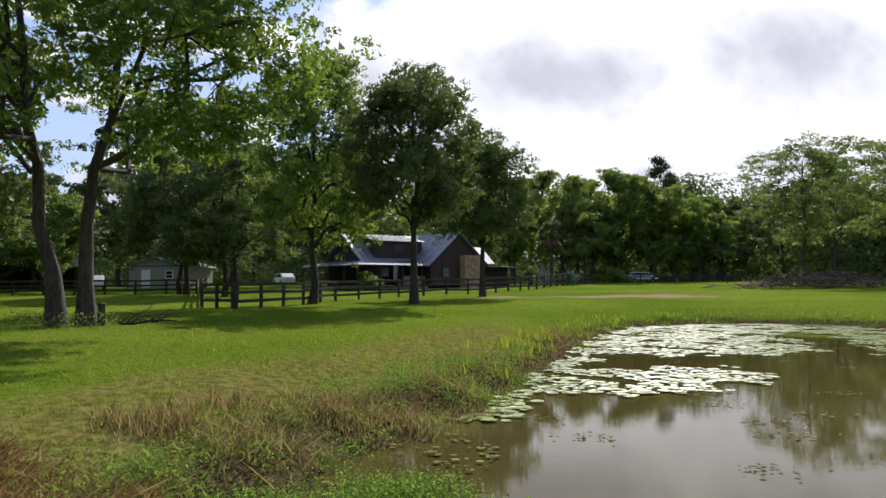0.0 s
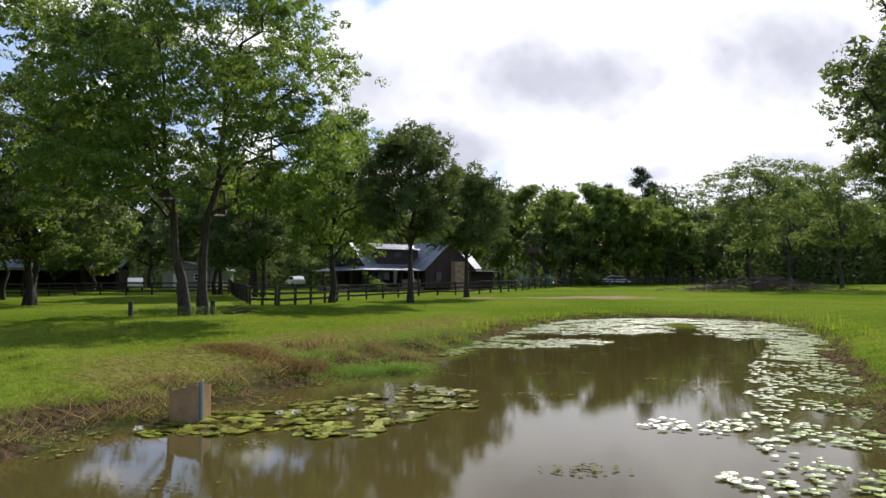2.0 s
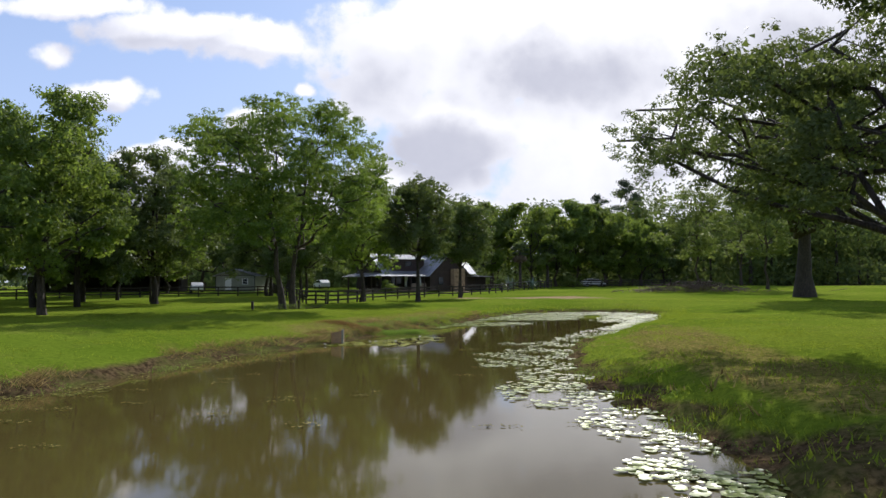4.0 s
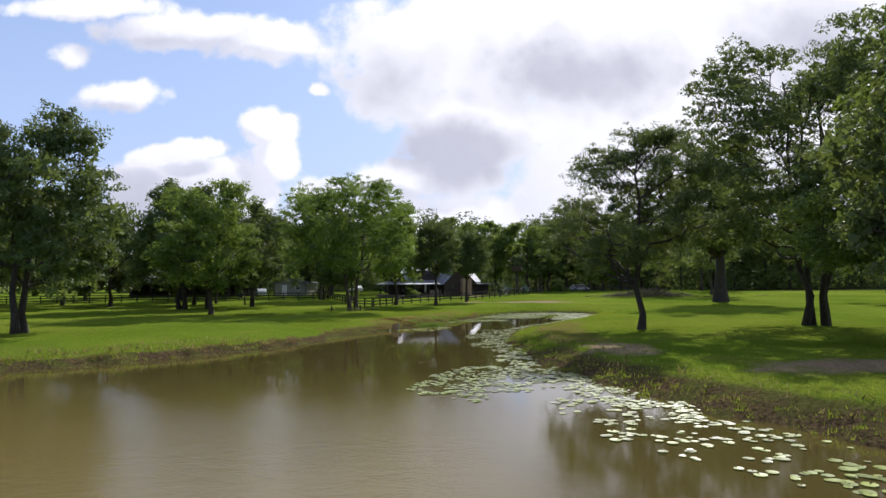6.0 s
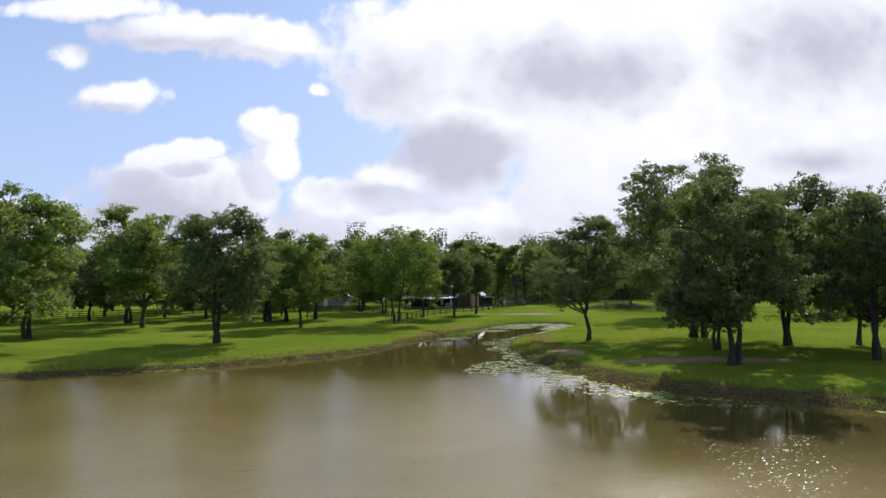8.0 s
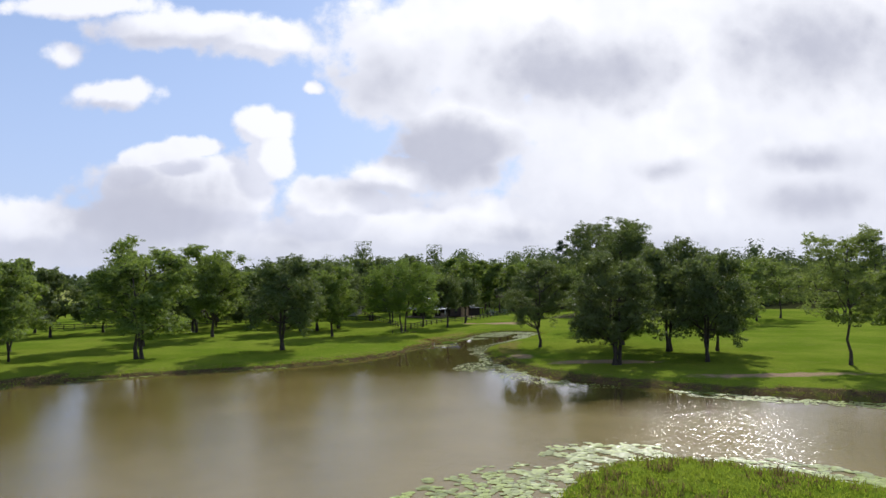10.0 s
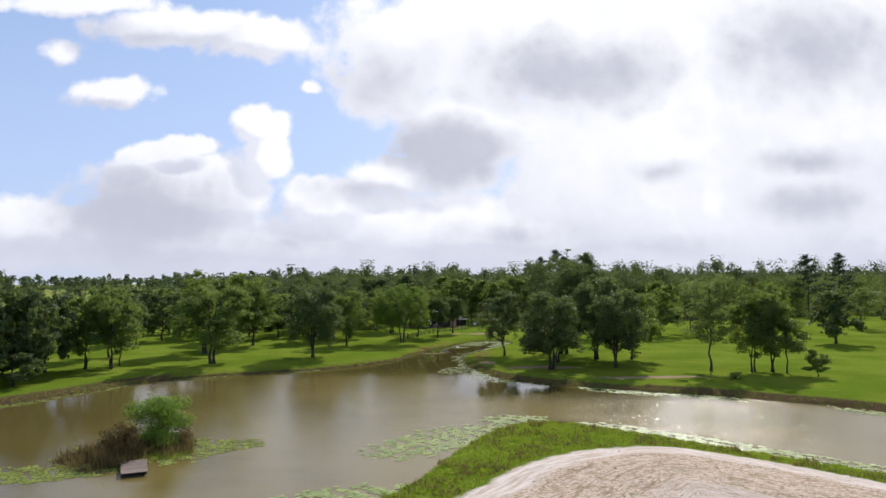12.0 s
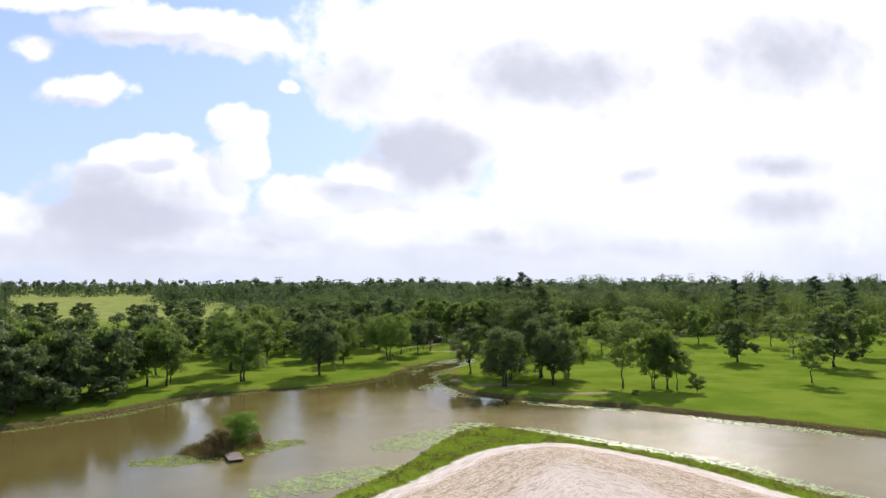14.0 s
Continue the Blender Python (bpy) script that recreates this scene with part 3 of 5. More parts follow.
def tubes(lines, sides=7):
    """Tapered tubes: each line is an array of x, y, z, radius."""
    V, F, n = [], [], 0
    ang = np.arange(sides) * 2 * math.pi / sides
    for L in lines:
        L = np.asarray(L, float)
        T = np.gradient(L[:, :3], axis=0)
        T /= np.linalg.norm(T, axis=1, keepdims=True) + 1e-9
        up = np.where(np.abs(T[:, 2:3]) > 0.9, [[1.0, 0, 0]], [[0, 0, 1.0]])
        A = np.cross(T, up)
        A /= np.linalg.norm(A, axis=1, keepdims=True) + 1e-9
        B = np.cross(T, A)
        ring = L[:, None, :3] + L[:, None, 3:4] * (A[:, None] * np.cos(ang)[None, :, None] + B[:, None] * np.sin(ang)[None, :, None])
        V.append(ring.reshape(-1, 3))
        k = np.arange(len(L) - 1)[:, None] * sides + n
        i, j = np.arange(sides)[None], (np.arange(sides)[None] + 1) % sides
        F.append(np.stack([k + i, k + j, k + sides + j, k + sides + i], -1).reshape(-1, 4))
        n += len(L) * sides
    return np.concatenate(V), np.concatenate(F)


def leaf_quads(C, size, r, up=0.5, out=None, slim=0.55, three=False):
    """Small pointed leaves round the given places, with four corners or three."""
    n = len(C)
    N = r.normal(size=(n, 3))
    if out is not None:
        N += out * 2.6
    N[:, 2] += up
    N /= np.linalg.norm(N, axis=1, keepdims=True)
    A = np.cross(N, r.normal(size=(n, 3)))
    A /= np.linalg.norm(A, axis=1, keepdims=True) + 1e-9
    B = np.cross(N, A)
    s = size * r.uniform(0.6, 1.3, (n, 1))
    if three:
        V = np.stack([C - A * s, C + A * s * 0.7 + B * s * slim, C + A * s * 0.7 - B * s * slim], 1)
        return V.reshape(-1, 3), np.arange(n * 3).reshape(-1, 3)
    V = np.stack([C - A * s, C + B * s * slim + N * s * 0.12, C + A * s, C - B * s * slim + N * s * 0.12], 1)
    return V.reshape(-1, 3), np.arange(n * 4).reshape(-1, 4)


def curve(a, b, sag, r0, r1, r, n=6, wob=0.15):
    """A bent limb from a to b."""
    k = np.linspace(0, 1, n)[:, None]
    a, b = np.asarray(a, float), np.asarray(b, float)
    p = a + (b - a) * k
    p[:, 2] += sag * np.sin(k[:, 0] * math.pi)
    ln = np.linalg.norm(b - a)
    p[1:-1] += r.normal(size=(n - 2, 3)) * ln * wob * 0.3
    return np.column_stack([p, r0 + (r1 - r0) * k[:, 0] ** 0.8])


def grow(seed, h, rad, clear=0.28, stems=((0, 0),), trunk=0.3, leaves=11000, size=0.2, blobs=46, flat=0.8, mat=LEAF, bark=BARK,
         open_=0.0, droop=0.0, lean=(0, 0), core=1800, oval=(1, 1), shift=(0, 0), full=1.0, splay=1.8, extra=(), tuft=0.45, dome=2.3, inner=3, per=26):
    """Meshes of a broad-leaved tree: trunk with limbs, and a crown of leaf clumps. lean: how far the crown's middle stands off the foot."""
    r = np.random.default_rng(seed)
    mid, half = h * (clear + 1) / 2, h * (1 - clear) / 2
    lines, fine, stem_lines = [], [], []
    golden = math.pi * (3 - math.sqrt(5))
    for sx, sy in stems:
        top = np.array([sx * splay + lean[0] * 0.6 + shift[0] * 0.3, sy * splay + lean[1] * 0.6 + shift[1] * 0.3, h * 0.78])
        L = curve((sx, sy, -0.25), top, 0, trunk, trunk * 0.2, r, 9, 0.035)
        L[0, 3] *= 1.4
        L[1, 3] *= 1.05
        stem_lines.append(L)
    # boughs reach out to the crown's rim, each with a cluster of leafy clumps
    n_boughs = max(10, round(blobs / 5))
    spots, radii = [], []
    for i in range(n_boughs + len(extra)):
        zc = 0.93 - 1.75 * (i + 0.5) / n_boughs
        a = i * golden + r.uniform(-0.45, 0.45)
        ring = math.sqrt(max(0.0, 1 - ((zc + 0.3) / 1.3) ** 2)) ** 0.75 if zc > -0.3 else 1 - 0.35 * (-0.3 - zc)
        k = r.uniform(0.58, 0.86)
        tip = np.array([math.cos(a) * ring * rad * k, math.sin(a) * ring * rad * k, mid + zc * half * r.uniform(0.72, 0.88)])
        tip[:2] = tip[:2] * oval + np.array(lean) * (tip[2] / h) + shift
        if i >= n_boughs:
            tip = np.array(extra[i - n_boughs], float)
        L = stem_lines[int(np.argmin([np.hypot(*(T[-1, :2] - tip[:2])) for T in stem_lines]))]
        want = max(h * max(clear, 0.18) * 0.95, tip[2] - 0.7 * math.hypot(tip[0] - L[4, 0], tip[1] - L[4, 1]) - 0.5)
        j = int(np.clip(np.searchsorted(L[:, 2], want), 2, len(L) - 2))
        bough = curve(L[j, :3], tip, 0.05 * rad, min(L[j, 3] * 0.65, 0.022 * h), 0.05, r, 7, 0.22)
        lines.append(bough)
        for n in range(max(4, round(blobs / n_boughs))):
            q = bough[r.integers(inner, 7), :3]
            c = q + r.normal(size=3) * rad * np.array([0.15, 0.15, 0.10]) + (tip - np.array([0, 0, mid])) * [0.05, 0.05, 0.03]
            c[2] = max(c[2], h * clear * 0.8 + rad * 0.08)
            b = rad * full * r.uniform(0.15, 0.29) * (0.7 if i >= n_boughs else 1)
            # keep the clump inside the crown's domed outline
            off = (c - np.array([lean[0] * c[2] / h + shift[0], lean[1] * c[2] / h + shift[1], mid])) / np.array([rad * oval[0], rad * oval[1], half])
            off[2] *= 0.55 if off[2] < 0 else 1.0
            far = (abs(off) ** dome).sum() ** (1 / dome)
            limit = 1.02 - 0.5 * b / rad
            if far > limit and i < n_boughs:
                c = c - off * (1 - limit / far) * np.array([rad * oval[0], rad * oval[1], half])
            spots.append(c), radii.append(b)
            fine.append(curve(q, c, 0, 0.04, 0.012, r, 4, 0.3))
    centres, radii = np.array(spots), np.array(radii)
    n_stems = len(stems)
    lines = stem_lines + lines
    V, F = tubes(lines[:n_stems], 10)
    V2, F2 = tubes(lines[n_stems:], 5)
    F, V = np.concatenate([F, F2 + len(V)]), np.concatenate([V, V2])
    V2, F2 = tubes(fine, 3)
    trunk_me = sheet("trunk", np.concatenate([V, V2]), np.concatenate([F, F2 + len(V)]), bark)
    share = radii ** 2 / (radii ** 2).sum()
    # leaves sit in small domed tufts at the ends of twigs, spread over the outside of the clumps
    tufts = leaves // per
    pick = r.choice(len(centres), tufts, p=share)
    D = r.normal(size=(tufts, 3))
    D /= np.linalg.norm(D, axis=1, keepdims=True)
    D[:, 2] = np.where(D[:, 2] < -0.3, -D[:, 2] * 0.7, D[:, 2])
    lump = 1 + 0.25 * np.sin(D[:, 0] * 6 + pick) * np.sin(D[:, 1] * 5 + pick * 2)
    T = centres[pick] + D * (radii[pick] * r.uniform(0.45, 1.0, tufts) * lump)[:, None] * [1.12, 1.12, flat]
    if droop:
        T[:, 2] -= droop * r.uniform(0, 1, tufts) ** 2 * (np.hypot(T[:, 0], T[:, 1]) / rad)
    if open_:
        keep = np.sin(T[:, 0] * 1.7 + seed) * np.sin(T[:, 1] * 1.9) * np.sin(T[:, 2] * 2.1 + seed) > -0.55 + open_
        T, D = T[keep], D[keep]
    width = tuft * r.uniform(0.6, 1.35, len(T))
    T, D, width = np.repeat(T, per, 0), np.repeat(D, per, 0), np.repeat(width, per)[:, None]
    E = r.normal(size=T.shape)
    E /= np.linalg.norm(E, axis=1, keepdims=True)
    E *= r.uniform(0.15, 1.0, (len(T), 1)) ** 0.5
    C = T + E * width * [1.0, 1.0, 0.55]
    LV, LF = leaf_quads(C, size, r, 0.5, D * 0.45 + E * 0.75, 0.55, True)
    # larger inner leaves close the heart of the crown
    n = core
    pick = r.choice(len(centres), n, p=share)
    C2 = centres[pick] + np.clip(r.normal(size=(n, 3)), -1.4, 1.4) * radii[pick][:, None] * 0.28
    CV, CF = leaf_quads(C2, size * 1.8, r, 0.2, None, 0.8, True)
    crown_me = sheet("crown", np.concatenate([LV, CV]), np.concatenate([LF, CF + len(LV)]), mat, False)
    return trunk_me, crown_me


def tree(meshes, x, y, label, name="tree", group="trees round the pond", turn=0.0, scale=1.0, tall=1.0):
    ob = thing(name, x, y, height_at(x, y), label, "tree", group)
    ob.matrix_basis = pose(x, y, height_at(x, y), 0, 0, turn) @ Matrix.Diagonal((scale, scale, scale * tall, 1))
    part("trunk", meshes[0], None, ob)
    part("crown", meshes[1], None, ob)
    return ob


# ---- trees ----
twin = grow(11, 15.3, 8.2, 0.24, ((-0.35, -0.1), (0.35, 0.1)), 0.23, 150000, 0.082, 120, 0.7, LEAF_TWIN, BARK, 0.11, 1.8, (0, -0.4), 5000, shift=(-0.8, 0), full=0.92, splay=4.5, tuft=0.36, dome=2.0, inner=4, per=40)
tree(twin, -11.25, 21.6, "tall twin-trunked shade tree with bright green hanging sprays")
giant = grow(12, 24.5, 8.4, 0.3, ((0, 0),), 0.95, 76000, 0.155, 130, 0.75, LEAF_DARK, BARK_DARK, 0.02, 1.4, (0, 0), 6000, shift=(-2.2, -7.0), full=0.95, tuft=0.6, dome=2.0,
             extra=((-10.6, -11, 12.5), (-10, -13, 15), (-11.2, -11, 14.5), (-10.5, -13, 18), (-9, -11, 20.5), (-11, -14, 20.5), (-9.5, -15, 22.5), (-8, -14, 24)))
tree(giant, 40.3, 48.5, "massive old oak with a very thick trunk and dark foliage")
many = grow(13, 22, 9.0, 0.13, ((-0.9, -0.2), (-0.2, 0.2), (0.7, 0.1), (1.0, 0.5)), 0.24, 80000, 0.125, 140, 0.78, LEAF_DARK, BARK_DARK, 0.12, 1.2, (-0.8, 0), 3500, full=0.92, tuft=0.5, dome=2.0)
tree(many, 25.3, -9.0, "tall oak with several splayed trunks standing on the bank")
over = grow(14, 14.8, 5.7, 0.2, ((0, 0),), 0.24, 110000, 0.072, 90, 0.7, LEAF_DARK, BARK_DARK, 0.12, 1.4, (0, 0), 1800, (1.0, 1.25), (0.4, 1.6), full=0.9, tuft=0.36, dome=1.9, per=34,
            extra=((-3.0, 8.0, 8.2), (-4.4, 10.0, 7.6), (-4.8, 12.4, 7.9), (-3.8, 13.0, 9.4), (-2.0, 9.5, 9.8), (-1.0, 6.5, 7.5)))
tree(over, 12.2, -12.2, "dark-leaved oak on the bank with wide airy branches over the water")

round_ = grow(21, 14, 6.4, 0.15, ((0, 0),), 0.25, 36000, 0.122, 100, 0.85, LEAF, core=4200, tuft=0.5, dome=2.0)
dense = grow(22, 15, 7.0, 0.09, ((-0.4, 0), (0.4, 0.2)), 0.27, 40000, 0.125, 110, 0.85, LEAF_DARK, BARK_DARK, 0, 1.0, (0, 0), 5200, tuft=0.5, dome=2.0, per=30)
airy = grow(23, 17, 5.8, 0.2, ((0, 0),), 0.2, 30000, 0.112, 76, 0.9, LEAF_LIGHT, BARK, 0.12, 0.6, (0, 0), 900, tuft=0.42, dome=2.0)
tallo = grow(24, 16, 5.6, 0.13, ((-0.3, 0), (0.3, 0.1)), 0.2, 31000, 0.125, 92, 0.9, LEAF, BARK_DARK, 0.0, 0.9, (0, 0), 3400, tuft=0.5, dome=2.0)
thin = grow(25, 13, 3.6, 0.25, ((0, 0),), 0.13, 11000, 0.13, 54, 0.9, LEAF, BARK_DARK, 0.03, 0.4, (0, 0), 1000, full=1.15, tuft=0.4)
yard = grow(29, 13, 4.7, 0.27, ((0, 0),), 0.27, 52000, 0.092, 110, 0.9, LEAF_DARK, BARK_DARK, 0.0, 1.2, core=4000, full=1.1, tuft=0.34, dome=2.5)
bright = grow(30, 15, 5.2, 0.2, ((0, 0),), 0.27, 56000, 0.09, 100, 0.95, LEAF_TWIN, BARK_DARK, 0.0, 2.6, (0.2, -0.5), 3500, full=1.05, tuft=0.34, dome=1.9)
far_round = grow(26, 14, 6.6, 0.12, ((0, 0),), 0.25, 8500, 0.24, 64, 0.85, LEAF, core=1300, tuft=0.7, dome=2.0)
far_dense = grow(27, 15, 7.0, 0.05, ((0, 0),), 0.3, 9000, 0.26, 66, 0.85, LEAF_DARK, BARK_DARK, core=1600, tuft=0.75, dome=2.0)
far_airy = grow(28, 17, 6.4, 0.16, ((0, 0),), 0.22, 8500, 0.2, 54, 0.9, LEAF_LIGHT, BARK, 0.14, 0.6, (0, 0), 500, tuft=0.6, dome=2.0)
KINDS = {"round": (round_, 14, 6.4, "rounded green shade tree standing in the meadow"),
         "dense": (dense, 15, 7.0, "dense dark oak with low branches on the meadow"),
         "airy": (airy, 17, 5.8, "airy light green tree with a slender trunk"),
         "tall": (tallo, 16, 5.6, "tall leafy tree with paired trunks on grass"),
         "thin": (thin, 13, 3.6, "slender young tree with a narrow crown"),
         "yard": (yard, 13, 5.4, "shade tree with a clear trunk in front of the house"),
         "bright": (bright, 15, 5.2, "bright green tree with low hanging sprays by the yard fence"),
         "far_round": (far_round, 14, 6.6, "rounded green tree at the far edge of the meadow"),
         "far_dense": (far_dense, 15, 7.0, "dense dark tree before the woods"),
         "far_airy": (far_airy, 17, 6.4, "airy pale green tree before the woods")}


def put(kind, x, y, h, r=None, turn=None, label=""):
    meshes, ph, pr, text = KINDS[kind]
    s = (r or pr * h / ph) / pr
    return tree(meshes, x, y, label or text, turn=(x * 37 + y * 53) % 360 if turn is None else turn, scale=s, tall=h / ph / s)


# between the pond and the house
put("bright", -8.0, 42.0, 15.0, 4.5, 0)
put("yard", -2.2, 37.4, 12.7, 4.3)
put("yard", 2.3, 52, 12.0, 4.6)
put("dense", -16.5, 56, 12.5, 5.6)
put("dense", -22, 62, 13.5, 6)
put("dense", -27.2, 37.6, 15, 7.0)
put("dense", -30.5, 30, 12.5, 5.4)

put("dense", -33.7, 29.5, 16.3, 7.6)
put("thin", -29.6, 43, 11)
put("far_dense", -52, 88, 15, 7)
put("far_dense", -62, 80, 14, 7)
put("far_round", -38, 70, 11, 5)
put("thin", -36, 50, 12, 5)
for wx, wy, wh in ((-38, 46, 12), (-48, 41, 13), (-58, 47, 13), (-68, 38, 14), (-77, 30, 14), (-42, 76, 13), (-72, 52, 14), (-82, 18, 15), (-92, 30, 15)):
    put("far_dense", wx, wy, wh, 6.2)
# west meadow
put("round", -24.8, 14, 14, 6.2)
put("dense", -28.4, -12.8, 15.4, 6.9)
put("round", -48.2, 14.2, 18.5, 8)
put("dense", -56.6, 28.4, 16, 8)
put("tall", -46.0, -24.8, 16.8, 7.6)
put("tall", -62, -33, 15.5, 5.4)
put("thin", -63.2, -26.8, 14.5, 4.4)
put("tall", -66.6, -33.2, 15, 5)
put("far_dense", -71, -39, 15, 6.2)
put("far_dense", -78, -46, 15.5, 7)
put("far_dense", -86, -56, 15, 7.5)
put("far_round", -84, -40, 16, 6.5)
put("tall", -54, -5, 18.7, 7.4)
put("far_dense", -79, -50, 19, 7.5)
put("far_dense", -90, -60, 19, 8)
put("far_dense", -77, -71, 14, 7)
put("far_dense", -74, -58, 16, 6.5)
put("far_dense", -69, -48, 16, 6)
put("far_dense", -86, -68, 17, 8)
put("far_round", -80, -58, 17, 7)
put("far_dense", -92, -80, 15, 8)
put("far_dense", -100, -52, 17, 8)
put("far_dense", -100, -88, 16, 8)
put("far_dense", -72, -66, 6, 4.5, label="low dark thicket on the pond bank")
put("far_dense", -80, -77, 6, 5, label="low dark thicket on the pond bank")
put("far_dense", -67, -55, 5.5, 4.5, label="low dark thicket on the pond bank")
put("far_dense", -96, -66, 15, 8)
put("far_round", -92, -48, 16, 7)
put("far_round", -85, 56, 14, 6)
put("far_round", -101, 74, 7, 3.5)
put("far_round", -72, -12, 15, 6)
put("far_round", -90, -10, 15, 7)
put("far_dense", -104, -30, 16, 8)
put("far_round", -118, 8, 15, 7)
put("far_round", -62, 62, 16, 7.5)
for fx, fy, fh in ((-212, 206, 13), (-200, 224, 12), (-226, 214, 12), (-150, 190, 12), (-160, 262, 12), (-178, 250, 10), (-140, 240, 13), (-128, 196, 11)):
    put("far_dense", fx, fy, fh, 7.5, label="dense dark tree standing in the far hay field")
put("far_dense", -45, 60, 15, 7)
# east bank
put("dense", 18.5, -36.4, 14.6, 6.6)
put("tall", 21.6, -24.8, 13, 5)
put("dense", 30.2, -20.5, 17, 7)
put("dense", 30.8, -34.2, 14.6, 6.2)
put("round", 37.3, -20, 14.5, 6.2)
put("airy", 46.3, -39, 18.2, 6.2)
put("tall", 53, -40.8, 15, 4.6)
put("tall", 56.2, -41, 15.5, 5.2)
put("thin", 57.8, -43, 11, 4.2)
put("far_round", 60.6, -47.6, 4.4, 2.4, label="low leafy bush at the edge of the meadow")
put("far_dense", 97.5, 14, 14.4, 6.8)
put("far_airy", 133, 64, 14, 6)
put("far_round", 109, 75, 15, 6.5)
put("far_dense", 120, 0, 17.5, 8)
put("thin", 95, -33, 13, 4.6)
put("far_airy", 74, 51, 17, 7)
put("far_airy", 84, 60, 16, 7)
put("far_round", 62, 42, 16, 7)
put("airy", 40.0, 80, 17.6, 6.9)
put("airy", 48.5, 75, 17.5, 6.4)
put("far_airy", 57, 104, 19, 8)
put("far_round", 146, 28, 16, 8)
put("far_airy", 128, 38, 15, 7)
put("far_round", 160, 70, 17, 8)
# beside and behind the house
put("far_round", 10, 103, 16.5, 7)
put("far_round", 17, 100, 15.5, 7)
put("far_round", 22.5, 106, 17, 7)
put("far_round", 32, 108, 16.5, 7)
put("far_round", 41, 114, 14, 6)
put("far_dense", 48, 122, 15, 7)
put("far_round", 27, 108, 16, 7.5)
put("far_round", 36, 112, 15, 7)
put("far_dense", -24, 84, 18, 8)
put("far_dense", -14, 96, 19, 8)
put("far_round", 2, 104, 17, 8)
put("far_dense", -40, 92, 17, 8)


def pine(seed, h):
    r = np.random.default_rng(seed)
    lines = [curve((0, 0, -0.3), (r.normal() * 0.3, r.normal() * 0.3, h), 0, h * 0.013, 0.03, r, 9, 0.02)]
    C = []
    for k in range(30):
        z = h * (0.30 + 0.69 * (k / 30) ** 0.9)
        ln = (h - z) * 0.36 + 1.0
        a = r.uniform(0, 6.28)
        tip = np.array([math.cos(a) * ln, math.sin(a) * ln, z + ln * 0.15])
        lines.append(curve((0, 0, z - 0.2), tip, 0.1, 0.06, 0.02, r, 4, 0.1))
        for f in np.linspace(0.35, 1, 4):
            c = np.array([0, 0, z]) * (1 - f) + tip * f
            C.append(c + r.normal(size=(44, 3)) * [0.55, 0.55, 0.32])
    C = np.concatenate(C)
    V, F = tubes(lines, 6)
    LV, LF = leaf_quads(C, 0.34, r, 0.2, None, 0.3)
    return sheet("trunk", V, F, BARK_DARK), sheet("crown", LV, LF, LEAF_PINE, False)


tall_pine = pine(31, 26)
for px, py, ph in ((52.5, 166, 29), (57, 172, 26), (47, 175, 26), (146, 122, 25), (163, 130, 26), (192, 137, 27), (205, 131, 26)):
    tree(tall_pine, px, py, "tall dark pine standing above the other trees", "pine_tree", "tall pines", px * 7, ph / 26)


def build_woods(name, label, seed, count, box_, leaves, size, mat, h0, h1, pines=0.15, low=None, wide=(0.34, 0.46)):
    """A far wood in one mesh: trunks, clumps of leaves and undergrowth for each tree."""
    r = np.random.default_rng(seed)
    P = np.column_stack([r.uniform(box_[0], box_[1], count * 5), r.uniform(box_[2], box_[3], count * 5)])
    P = P[woodland(P[:, 0], P[:, 1]) > 0.5]
    if low:
        P = P[[bool(low(x, y)) for x, y in P]]
    P = P[:count]
    V, out, trunks = [], [], []
    for (x, y), g in zip(P, land(P)):
        h = r.uniform(h0, h1)
        if r.uniform() < pines:
            h *= 1.2
            C = np.clip(r.normal(size=(leaves // 2, 3)), -1.6, 1.6) * [h * 0.075, h * 0.075, h * 0.10] + [x, y, g + h * 0.84]
            D = (C - [x, y, g + h * 0.8]) / 2
        else:
            rad = h * r.uniform(*wide)
            lobes = r.normal(size=(10, 3))
            lobes /= np.linalg.norm(lobes, axis=1, keepdims=True)
            lobes = lobes * [rad * 0.62, rad * 0.62, h * 0.27] + [x, y, g + h * 0.58]
            D = r.normal(size=(leaves, 3))
            D /= np.linalg.norm(D, axis=1, keepdims=True)
            D[:, 2] = np.where(D[:, 2] < -0.4, -D[:, 2], D[:, 2])
            C = lobes[r.integers(0, 10, leaves)] + D * rad * r.uniform(0.40, 0.58, (leaves, 1))
        U = r.normal(size=(leaves // 3, 3)) * [h * 0.3, h * 0.3, 0] + [x, y, g]
        U[:, 2] += r.uniform(0.1, h * 0.3, len(U))
        V += [C, U]
        out += [D, np.zeros_like(U)]
        trunks.append(np.array([[x, y, g - 0.3, 0.3], [x, y, g + h * 0.4, 0.22], [x, y, g + h * 0.75, 0.08]]))
    C = np.concatenate(V)
    LV, LF = leaf_quads(C, size, r, 0.4, np.concatenate(out), 0.6, True)
    TV, TF = tubes(trunks, 5)
    TF = np.concatenate([TF[:, :3], TF[:, [0, 2, 3]]])
    me = sheet(name, np.concatenate([LV, TV]), np.concatenate([LF, TF + len(LV)]), mat, False)
    me.materials.append(BARK_DARK)
    me.polygons.foreach_set("material_index", np.r_[np.zeros(len(LF), np.int32), np.ones(len(TF), np.int32)])
    return tagged(new(name, me), label, "woods", kind="stuff")


